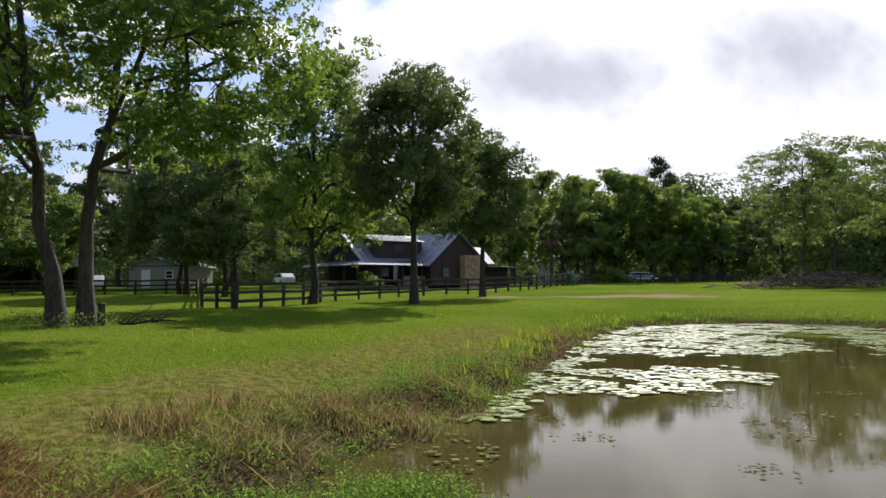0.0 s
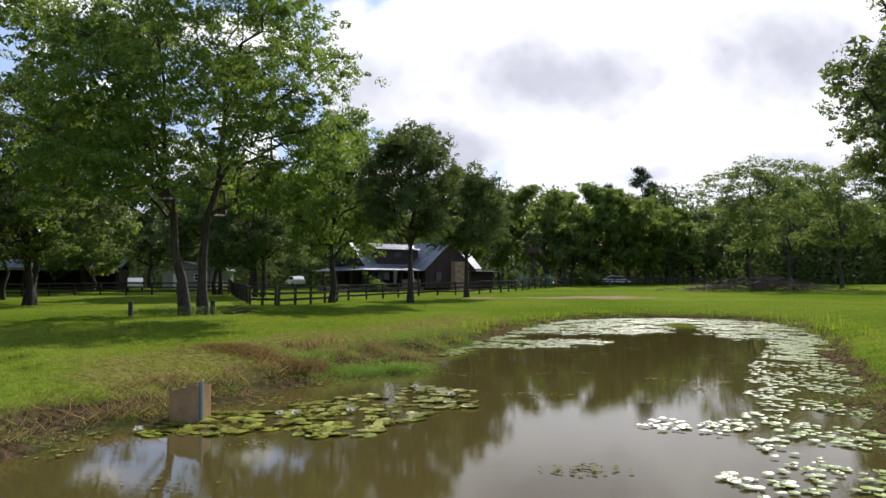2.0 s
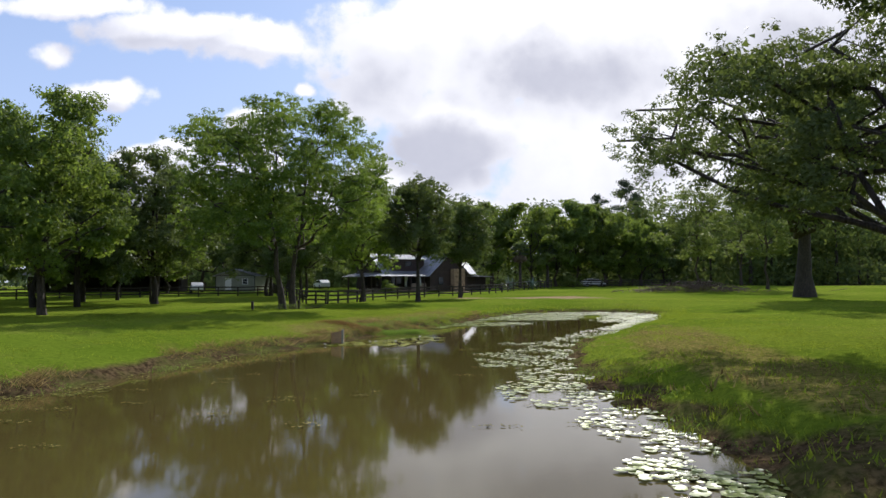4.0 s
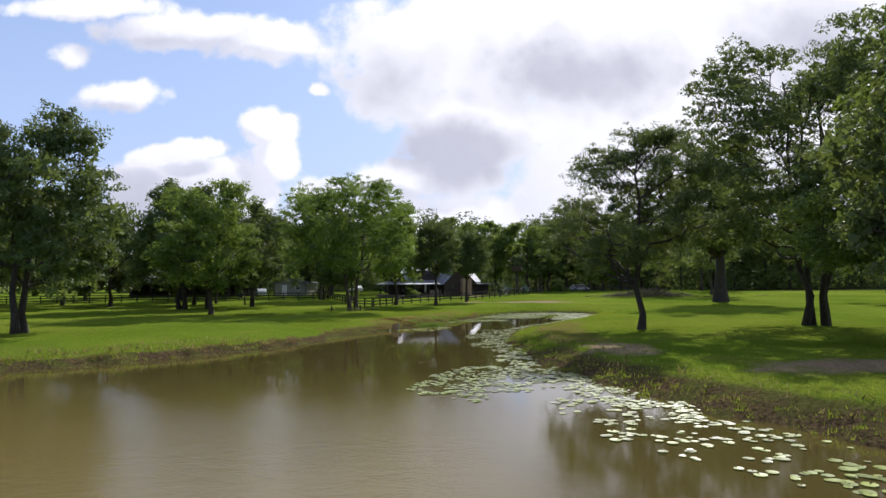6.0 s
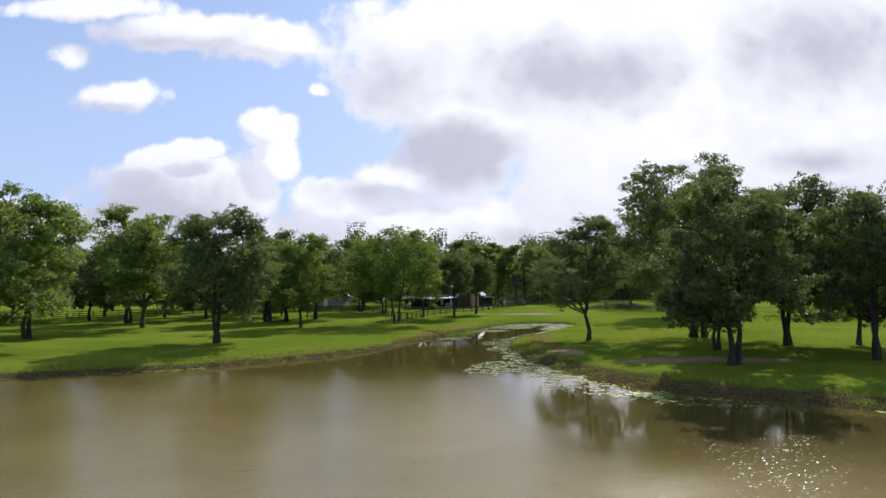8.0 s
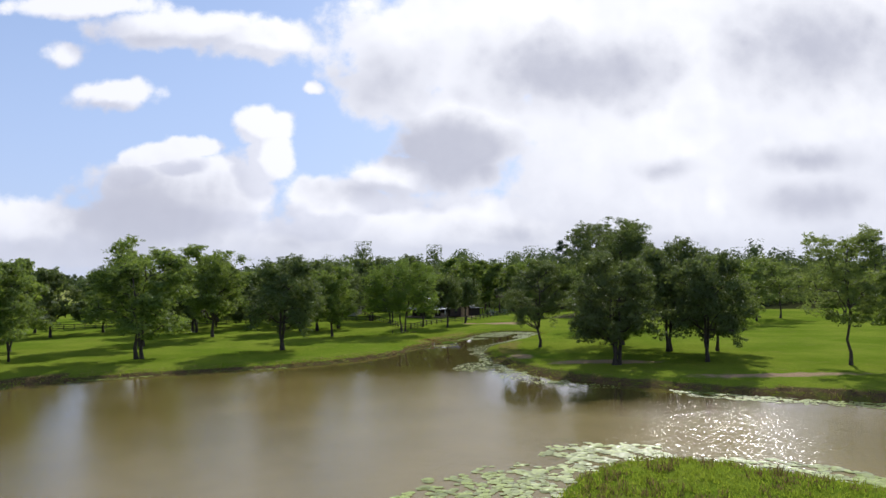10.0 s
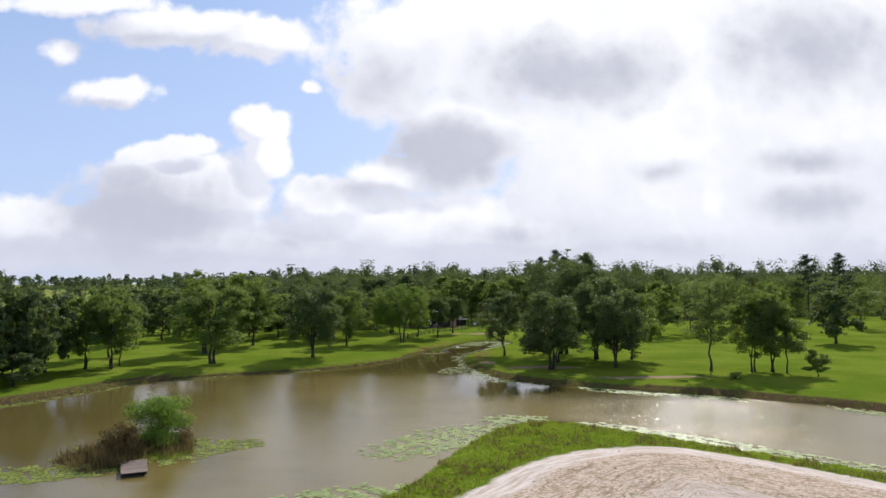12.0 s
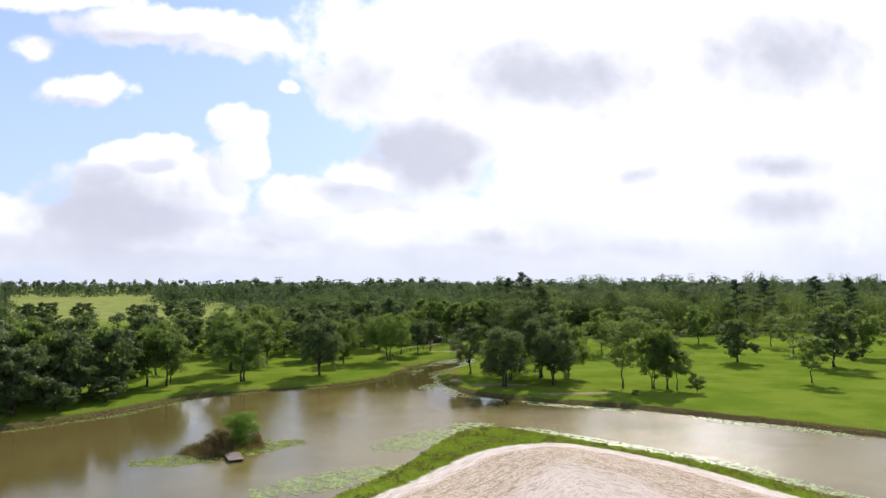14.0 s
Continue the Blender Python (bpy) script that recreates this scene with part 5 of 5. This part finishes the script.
def bowed_sheet(bm, x0, x1, bow, z0, z1, thick, n=10):
    """An upright sheet bowed forward between x0 and x1; its top slopes from z0 to z1."""
    rows = []
    for i in range(n + 1):
        k = i / n
        x, y = x0 + (x1 - x0) * k, -bow * math.sin(k * math.pi)
        top = z0 + (z1 - z0) * k + 0.012 * math.sin(k * 17)
        rows.append([bm.verts.new(p) for p in ((x, y, 0), (x, y, top), (x, y + thick, top), (x, y + thick, 0))])
    for a, b in zip(rows, rows[1:]):
        for j in range(4):
            bm.faces.new((a[j], b[j], b[(j + 1) % 4], a[(j + 1) % 4]))
    bm.faces.new(rows[0]), bm.faces.new(rows[-1][::-1])
    bmesh.ops.recalc_face_normals(bm, faces=bm.faces)
    return bm


def drain_box(x, y):
    """Stained half-box of a pond overflow: a bowed front sheet, a ribbed edge and two sides."""
    ob = thing("overflow_box", x, y, -0.12, "stained tan overflow box standing in the pond edge", "box", turn=-8)
    part("front_sheet", bowed_sheet(bmesh.new(), -0.27, 0.21, 0.07, 0.62, 0.72, 0.03), FIBRE, ob)
    for k in range(3):
        x0 = 0.212 + k * 0.03
        part("rib", box(bmesh.new(), x0, x0 + 0.027, -0.02 + 0.02 * (k % 2), 0.05 + 0.02 * (k % 2), 0, 0.76 + 0.015 * k, 0.005), CREAM, ob)
    part("side_sheet", prism(bmesh.new(), [(0.035, 0), (0.5, 0), (0.5, 0.66), (0.035, 0.71)], "x", 0.18, 0.21), FIBRE, ob)
    part("side_sheet", prism(bmesh.new(), [(0.035, 0), (0.5, 0), (0.5, 0.58), (0.035, 0.61)], "x", -0.27, -0.24), FIBRE, ob)


drain_box(-5.0, 1.75)


def float_deck():
    ob = thing("floating_deck", -28.8, -101.0, 0.0, "weathered wooden floating deck moored at the reed island", "deck", turn=24)
    for i in range(16):
        yy = -2.4 + i * 0.3
        part("plank", box(bmesh.new(), -1.1, 1.1, yy + 0.01, yy + 0.285, 0.34, 0.385, 0.006), DECK, ob)
    for s in (-0.95, 0.85):
        part("beam", box(bmesh.new(), s, s + 0.1, -2.4, 2.4, 0.16, 0.335), RAIL, ob)
    for s in (-2.0, 1.6):
        part("float", box(bmesh.new(), -0.9, 0.9, s, s + 0.5, -0.15, 0.155, 0.03), RUBBER, ob)


float_deck()
shrub(-29.6, -92.0, 5.0, 3.9, 9, WEED, "bright green bush growing on the pond island", n=15000, size=0.10)
shrub(-33.2, -93.8, 2.6, 2.2, 10, REED, "brown reedy bush on the pond island", n=3500, size=0.10)
shrub(-27.8, -92.4, 2.0, 1.8, 11, REED, "low brown-green bush on the pond island", n=2400, size=0.09)


def brush_pile():
    r = np.random.default_rng(15)
    lines = []
    for i in range(420):
        a = r.uniform(0, 3.14)
        c = np.array([34 + r.normal() * 4.2, 66 + r.normal() * 1.4, 0])
        z = height_at(c[0], c[1]) if i % 6 == 0 else z
        hgt = 1.3 * math.exp(-((c[0] - 34) / 5) ** 2) * r.uniform(0, 1)
        d = np.array([math.cos(a), math.sin(a), r.normal() * 0.25]) * r.uniform(0.5, 1.4)
        lines.append(curve(c - d + [0, 0, z + hgt + 0.15], c + d + [0, 0, z + hgt + 0.15], 0.05, 0.04, 0.015, r, 4, 0.2))
    V, F = tubes(lines, 4)
    tagged(new("brush_pile", sheet("brush_pile", V, F, plain("dead_brush", (0.13, 0.09, 0.065), 0.9))), "heap of brown cut brush on the meadow", "brush pile", kind="stuff")


brush_pile()


# ---- grass, weeds and reeds ----
def scatter(r, box_, per_m2, near, far):
    """Places on land between two distances from the shore."""
    x0, x1, y0, y1 = box_
    n = int((x1 - x0) * (y1 - y0) * per_m2)
    P = np.column_stack([r.uniform(x0, x1, n), r.uniform(y0, y1, n)])
    d = shore_distance(P)
    ok = (d > near) & (d < far)
    return P[ok], d[ok]


def blades(name, label, P, r, tall, wide, mat, per=6, spread=0.09, lean=0.45, category="grass"):
    """Tufts of bent blades, all in one mesh."""
    n = len(P) * per
    base = np.repeat(np.column_stack([P, land(P) - 0.02]), per, 0)
    base[:, :2] += r.normal(size=(n, 2)) * spread
    a = r.uniform(0, 2 * math.pi, n)
    h = tall[0] + (tall[1] - tall[0]) * r.uniform(0, 1, n) ** 1.6
    h *= np.repeat(0.7 + 0.6 * (0.5 + 0.5 * np.sin(P[:, 0] * 1.9) * np.sin(P[:, 1] * 1.7)), per)
    d = np.column_stack([np.cos(a), np.sin(a), np.zeros(n)])
    s = np.column_stack([-np.sin(a), np.cos(a), np.zeros(n)]) * (wide * r.uniform(0.6, 1.3, n))[:, None]
    ln = (lean * r.uniform(0.2, 1.2, n) * h)[:, None]
    m = base + d * ln * 0.35 + np.column_stack([np.zeros((n, 2)), h * 0.6])
    tip = base + d * ln + np.column_stack([np.zeros((n, 2)), h])
    V = np.stack([base - s, tip, base + s + (m - base) * 0.35], 1).reshape(-1, 3)
    me = sheet(name, V, np.arange(n * 3).reshape(-1, 3), mat, False)
    return tagged(new(name, me), label, category, kind="stuff")


rg = np.random.default_rng(99)
P, _ = scatter(rg, (-13, 3, -6, 24), 44, 0.25, 8)
blades("bank_grass", "lush green grass on the west bank", P, rg, (0.03, 0.10), 0.006, BLADE, 7, 0.09, 1.0)
P, _ = scatter(rg, (4, 17, -16, 24), 16, 0.2, 8)
P = P[(P[:, 1] > 3) | (np.sin(P[:, 0] * 1.3 + 2) * np.sin(P[:, 1] * 0.9) < 0.15)]
blades("bank_grass", "green grass on the east bank", P, rg, (0.03, 0.10), 0.006, BLADE, 10, 0.12, 1.0)
P, _ = scatter(rg, (-40, 40, -50, 45), 1.8, 1.0, 60)
blades("meadow_grass", "short green meadow grass", P, rg, (0.04, 0.10), 0.014, BLADE, 8, 0.25, 1.0)
P, _ = scatter(rg, (-74, 76, -92, 38), 4.5, 0.0, 1.6)
P = P[((P[:, 0] < 3) | (P[:, 1] > 3)) & ((P[:, 1] < -14) | (P[:, 1] > 14) | (P[:, 0] < -20))]
blades("shore_grass", "tall green grass along the waterline", P, rg, (0.1, 0.38), 0.022, BLADE, 6, 0.15)
P, _ = scatter(rg, (-24, 50, -132, -78), 8.0, 0.0, 20)
P = P[signed(P, SAND) > 0.3]
blades("spit_grass", "thick green grass round the sandy spit", P, rg, (0.1, 0.34), 0.035, BLADE, 6, 0.16, 0.7)
P, _ = scatter(rg, (-24, 50, -132, -78), 1.6, 0.4, 20)
P = P[(signed(P, SAND) > 0.2) & (np.sin(P[:, 0] * 0.7) * np.sin(P[:, 1] * 0.6 + 1) > -0.1)]
blades("spit_tussocks", "brown-green tussocks in the grass round the sandy spit", P, rg, (0.2, 0.55), 0.03, REED, 12, 0.18, 0.6)
P = np.column_stack([rg.uniform(-20, 56, 9000), rg.uniform(-150, -94, 9000)])
s_ = -signed(P, SAND)
P = P[(s_ > 1.5) & (s_ < 20) & (np.sin(s_ * 1.7 + 0.6 * np.sin(P[:, 0] * 0.3)) + rg.normal(size=len(P)) * 0.6 > 0.1)]
C = np.column_stack([P, land(P) + 0.02])
LV, LF = leaf_quads(C, 0.13, rg, 3.0, None, 0.3)
tagged(new("wood_chips", sheet("wood_chips", LV, LF, BLADE_DEAD, False)), "brown wood chips and dead twigs strewn over the sand", "litter", kind="stuff")
P, d = scatter(rg, (-24, 3, -30, 38), 30.0, 0.2, 1.25)
P = P[np.sin(P[:, 0] * 0.9 + 1) * np.sin(P[:, 1] * 0.55) > -0.35]
blades("dry_stalks", "brown dry stalks along the bank edge", P, rg, (0.06, 0.26), 0.006, BLADE_DRY, 9, 0.12, 1.6)
P = np.concatenate([rg.normal(size=(1500, 2)) * [0.55, 0.38] + [-4.0, 7.15], rg.normal(size=(700, 2)) * [0.6, 0.3] + [-5.4, 7.6]])
blades("dry_stalks", "mat of reddish brown dead stalks on the bank", P, rg, (0.03, 0.12), 0.010, BLADE_DEAD, 7, 0.1, 2.2)
P = np.concatenate([rg.normal(size=(160, 2)) * [0.5, 0.28] + c for c in ([-3.1, 10.6], [-2.2, 11.2], [-1.2, 12.4], [-3.9, 9.2])])
blades("dry_stalks", "brown tussocks leaning over the bank", P, rg, (0.08, 0.24), 0.010, BLADE_DRY, 9, 0.07, 0.8)
P, d = scatter(rg, (4, 14, -18, 3), 6.0, 0.8, 4.5)
P = P[np.sin(P[:, 0] * 1.3 + 2) * np.sin(P[:, 1] * 0.9) > -0.1]
blades("dry_stalks", "flattened brown grass and litter on the east bank", P, rg, (0.02, 0.10), 0.008, BLADE_DRY, 16, 0.2, 2.4)
P, d = scatter(rg, (3, 46, -64, -10), 16, -0.1, 1.0)
blades("shore_grass", "low lush grass along the foot of the east bank", P, rg, (0.05, 0.2), 0.016, BLADE, 6, 0.12, 0.9)
P, d = scatter(rg, (3, 46, -64, -10), 5, 1.0, 5)
P = P[np.sin(P[:, 0] * 0.8 + 1) * np.sin(P[:, 1] * 0.7) > -0.3]
blades("bank_grass", "patchy low grass on the eroded bank", P, rg, (0.04, 0.16), 0.018, BLADE, 6, 0.2, 1.2)
P, d = scatter(rg, (-74, 78, -92, -14), 4.5, 0.3, 2.6)
P = P[(P[:, 0] < 2) | (P[:, 0] > 30) | (rg.uniform(0, 1, len(P)) < 0.3)]
blades("dry_stalks", "brown dry grass on the eroded pond bank", P, rg, (0.08, 0.3), 0.026, BLADE_DRY, 5, 0.2, 1.1)


def weeds(name, label, P, r, n_per, rad, tall, size, mat):
    n = len(P) * n_per
    z = np.repeat(land(P), n_per)
    C = np.repeat(P, n_per, 0) + r.normal(size=(n, 2)) * rad
    C = np.column_stack([C, np.maximum(z, 0) + r.uniform(0.02, 1, n) ** 1.3 * tall])
    LV, LF = leaf_quads(C, size, r, 0.9)
    return tagged(new(name, sheet(name, LV, LF, mat, False)), label, "weeds", kind="stuff")


P, d = scatter(rg, (-4.2, 1, 6, 18), 9.0, -0.3, 1.7)
P = np.concatenate([P, rg.normal(size=(120, 2)) * [0.6, 0.3] + [-3.1, 7.7], rg.normal(size=(90, 2)) * [0.35, 0.3] + [-1.7, 8.2]])
weeds("bank_weeds", "bright green leafy weeds at the water's edge", P, rg, 80, 0.14, 0.22, 0.018, WEED)
P, d = scatter(rg, (-14, 20, -20, 38), 3.0, -0.4, 0.8)
P = P[np.sin(P[:, 0] * 1.1 + 0.5) * np.sin(P[:, 1] * 0.8) > -0.25]
weeds("bank_weeds", "green weeds trailing into the pond", P, rg, 46, 0.2, 0.16, 0.02, WEED)
P, d = scatter(rg, (-13.5, -9.5, 20, 23), 3.0, 1, 60)
weeds("tree_foot_weeds", "leafy weeds round the foot of the twin tree", P, rg, 40, 0.15, 0.4, 0.03, LEAF)
P, d = scatter(rg, (-38, -25, -101, -86), 5.0, -0.3, 9)
blades("island_reeds", "brown and green reeds on the pond island", P, rg, (0.4, 1.3), 0.03, REED, 8, 0.2, 0.4, "reeds")


# ---- water lilies ----
def inside(P, cx, cy, rx, ry, turn=0.0):
    c, s = math.cos(turn), math.sin(turn)
    x, y = P[:, 0] - cx, P[:, 1] - cy
    rag = 0.35 * np.sin(P[:, 0] * 1.7 + np.sin(P[:, 1] * 2.1)) * np.sin(P[:, 1] * 1.4 + P[:, 0] * 0.6) + 0.2 * np.sin(P[:, 0] * 4.3) * np.sin(P[:, 1] * 3.7)
    return ((x * c + y * s) / rx) ** 2 + ((-x * s + y * c) / ry) ** 2 < 1 + rag


def pad_shape(seed):
    """A lily leaf: a notched disc, slightly dished, with thickness."""
    r = random.Random(seed)
    bm = bmesh.new()
    n = 13
    rim = []
    for i in range(n):
        a = 0.22 + (2 * math.pi - 0.44) * i / (n - 1)
        k = 1 + r.uniform(-0.05, 0.05)
        rim.append(bm.verts.new((math.cos(a) * k, math.sin(a) * k, 0.04 + r.uniform(-0.03, 0.05))))
    mid = bm.verts.new((0.1, 0, 0))
    for a, b in zip(rim, rim[1:]):
        bm.faces.new((mid, a, b))
    bmesh.ops.solidify(bm, geom=bm.faces[:], thickness=0.03)
    me = bpy.data.meshes.new("lily_pad")
    bm.to_mesh(me), bm.free()
    me.materials.append(PAD_NEAR)
    return me


def pads_stuff(name, label, P, r, size, mat=PAD):
    n, k = len(P), 9
    a = np.linspace(0.25, 2 * math.pi - 0.25, k)[None] + r.uniform(0, 6.28, (n, 1))
    s = r.uniform(size[0], size[1], (n, 1))
    z = r.uniform(0.008, 0.03, (n, 1))
    tilt, ta = r.normal(size=(n, 1)) * 0.025, r.uniform(0, 6.28, (n, 1))
    ring = np.stack([P[:, :1] + np.cos(a) * s, P[:, 1:] + np.sin(a) * s, z + s * tilt * np.cos(a - ta) + 0.01], -1)
    mid = np.stack([P[:, :1], P[:, 1:], z], -1)
    V = np.concatenate([mid, ring], 1)
    i = np.arange(n)[:, None] * (k + 1)
    F = np.stack([np.broadcast_to(i, (n, k - 1)), i + np.arange(1, k), i + np.arange(2, k + 1)], -1).reshape(-1, 3)
    return tagged(new(name, sheet(name, V.reshape(-1, 3), F, mat, False)), label, "water lilies", kind="stuff")


def pad_places(r, box_, per_m2, test, gap=0.1, patch=0.0):
    x0, x1, y0, y1 = box_
    n = int((x1 - x0) * (y1 - y0) * per_m2)
    P = np.column_stack([r.uniform(x0, x1, n), r.uniform(y0, y1, n)])
    d = shore_distance(P)
    ok = (d < -gap) & test(P, d)
    if patch:
        ok &= np.sin(P[:, 0] * 2.9 + 2 * np.sin(P[:, 1] * 1.1)) + np.sin(P[:, 1] * 2.3 + P[:, 0] * 1.6 + 1.5 * np.sin(P[:, 0] * 0.7)) > -2 + 2 * patch
    return P[ok]


rp = np.random.default_rng(5)
near = pad_places(rp, (-6.2, 0, 0, 6.4), 15.5, lambda P, d: inside(P, -1.9, 3.1, 1.5, 2.6, -0.55) | inside(P, -3.9, 1.6, 1.6, 1.2) | inside(P, -2.6, 1.2, 1.2, 0.9), 0.15)
shapes = [pad_shape(i) for i in range(4)]
for i, (x, y) in enumerate(near[:300]):
    pad = new("lily_pad", shapes[i % 4])
    s = rp.uniform(0.09, 0.165)
    pad.matrix_basis = pose(x, y, rp.uniform(0.006, 0.03), rp.normal() * 3, rp.normal() * 3, rp.uniform(0, 360)) @ Matrix.Diagonal((s, s, 0.16, 1))
    tagged(pad, "round green lily pad floating on the pond", "lily pad", "lily pads")


def flower(x, y):
    ob = thing("water_lily_flower", x, y, 0.03, "open white water lily flower among the pads", "flower", "lily flowers")
    for ring, (n, e, ln) in enumerate(((9, 0.35, 0.11), (8, 0.8, 0.10), (6, 1.2, 0.08))):
        for i in range(n):
            a = 2 * math.pi * (i + ring * 0.5) / n
            bm = bmesh.new()
            d, s = Vector((math.cos(a) * math.cos(e), math.sin(a) * math.cos(e), math.sin(e))), Vector((-math.sin(a), math.cos(a), 0)) * 0.022
            vs = [bm.verts.new(p) for p in (Vector((0, 0, 0)), d * ln * 0.55 + s, d * ln, d * ln * 0.55 - s)]
            bm.faces.new(vs)
            bmesh.ops.solidify(bm, geom=bm.faces[:], thickness=0.004)
            part("petal", bm, PETAL, ob)


for fx, fy in ((-1.35, 5.2), (-3.55, 2.15), (-3.3, 2.2), (-5.4, 0.9), (-0.62, 4.1), (-2.4, 2.4)):
    flower(fx, fy)

arm = pad_places(rp, (-2, 20, 10, 37), 48, lambda P, d: (inside(P, 3.0, 16.4, 3.0, 1.9, 0.35) | inside(P, 7.2, 25.0, 3.4, 4.6, -0.5) | inside(P, 11.5, 31.8, 8.0, 3.4)
                 | inside(P, 14.8, 24.5, 2.6, 7.5, -0.4)) | ((d > -1.6) & (P[:, 0] > 8)) | ((d > -1.0) & (P[:, 1] > 12)), 0.05, 0.45)
pads_stuff("lily_pads", "carpet of lily pads at the head of the pond arm", arm, rp, (0.06, 0.125))
strip = pad_places(rp, (-1, 15, -10, 18), 36, lambda P, d: ((d > -2.0) & (P[:, 0] > 3)) | inside(P, 3.0, 1.1, 1.0, 0.7) | inside(P, 2.4, -5.0, 1.7, 3.0, -0.2), 0.05, 0.62)
pads_stuff("lily_pads", "small lily pads along the east side of the pond arm", strip, rp, (0.04, 0.085))
slot = pad_places(rp, (-1, 6, -22, -8), 34, lambda P, d: inside(P, 2.6, -11, 1.2, 4.5, -0.2) | ((d > -1.5) & (P[:, 0] > 2)), 0.05, 0.6)
pads_stuff("lily_pads", "small lily pads crowding the east side of the narrows", slot, rp, (0.045, 0.10))
mid_ = pad_places(rp, (-4, 9, -39, -20), 22, lambda P, d: inside(P, 1.2, -29.4, 2.6, 5.2, -0.35) | ((d > -2.0) & (P[:, 0] > 2)), 0.05, 0.6)
pads_stuff("lily_pads", "drift of lily pads in the pond narrows", mid_, rp, (0.06, 0.13))
bank_ = pad_places(rp, (5, 78, -96, -44), 11, lambda P, d: (d > -3.8) & (np.sin(P[:, 0] * 0.21 + 1.4) > -0.55), 0.3, 0.5)
pads_stuff("lily_pads", "lily pads fringing the east bank", bank_, rp, (0.12, 0.24))
spit_ = pad_places(rp, (-26, 56, -136, -72), 14, lambda P, d: inside(P, -1.0, -89, 4.6, 9.8, -0.72) | inside(P, 8, -78.2, 4.4, 2.6) | inside(P, -13, -113, 3.6, 11, -0.95)
                   | ((d > -3.6) & (P[:, 0] > 10) & (P[:, 1] < -80)), 0.15, 0.6)
pads_stuff("lily_pads", "dense lily pads round the sandy spit", spit_, rp, (0.13, 0.27))
isle_ = pad_places(rp, (-46, -18, -110, -82), 34, lambda P, d: (inside(P, -36.5, -102.0, 6.4, 3.0, 0.2) | inside(P, -24.2, -91.4, 4.6, 2.8, 0.3) | inside(P, -31, -94, 7.2, 7)) & ~inside(P, -28.6, -101.2, 1.6, 3), 0.0, 0.42)
pads_stuff("lily_pads", "lily pads round the reed island", isle_, rp, (0.08, 0.18), MAT_WEED)
fringe = pad_places(rp, (-84, -24, -86, -26), 16, lambda P, d: (d > -1.4 - 1.6 * np.sin(P[:, 0] * 0.23) * np.sin(P[:, 1] * 0.31)), 0.0, 0.45)
pads_stuff("floating_weed", "olive mats of floating weed along the shaded west shore", fringe, rp, (0.08, 0.18), MAT_WEED)
P = np.column_stack([rg.uniform(-40, -28, 900), rg.uniform(-104, -93, 900)])
P = P[inside(P, -34.3, -98.6, 4.6, 3.4, 0.5) & (rg.uniform(0, 1, 900) < 0.8)]
blades("island_reeds", "brown reeds standing in the shallows by the island", P, rg, (0.7, 1.5), 0.03, REED, 9, 0.25, 0.5, "reeds")
cove = pad_places(rp, (3, 16, -50, -24), 6, lambda P, d: (d > -5.2) & (d < -0.8), 0.5, 0.72)
pads_stuff("lily_pads", "loose lily pads floating off the east bank", cove, rp, (0.08, 0.17))
weed_ = pad_places(rp, (-60, 6, -50, 14), 26, lambda P, d: (d > -1.1 - 0.5 * np.sin(P[:, 1] * 0.9)) & (P[:, 0] < 2), -0.1, 0.7)
pads_stuff("floating_weed", "pale green floating weed along the west bank", weed_, rp, (0.02, 0.06), SCUM)
scum = pad_places(rp, (-20, 18, -24, 36), 0.16, lambda P, d: d > -7, 0.2)
scum = np.repeat(scum, 22, 0)
scum = scum + rp.normal(size=scum.shape) * np.array([0.22, 0.12])
pads_stuff("floating_scraps", "tufts of brown pondweed lying on the open water", scum, rp, (0.012, 0.04), SCUM)
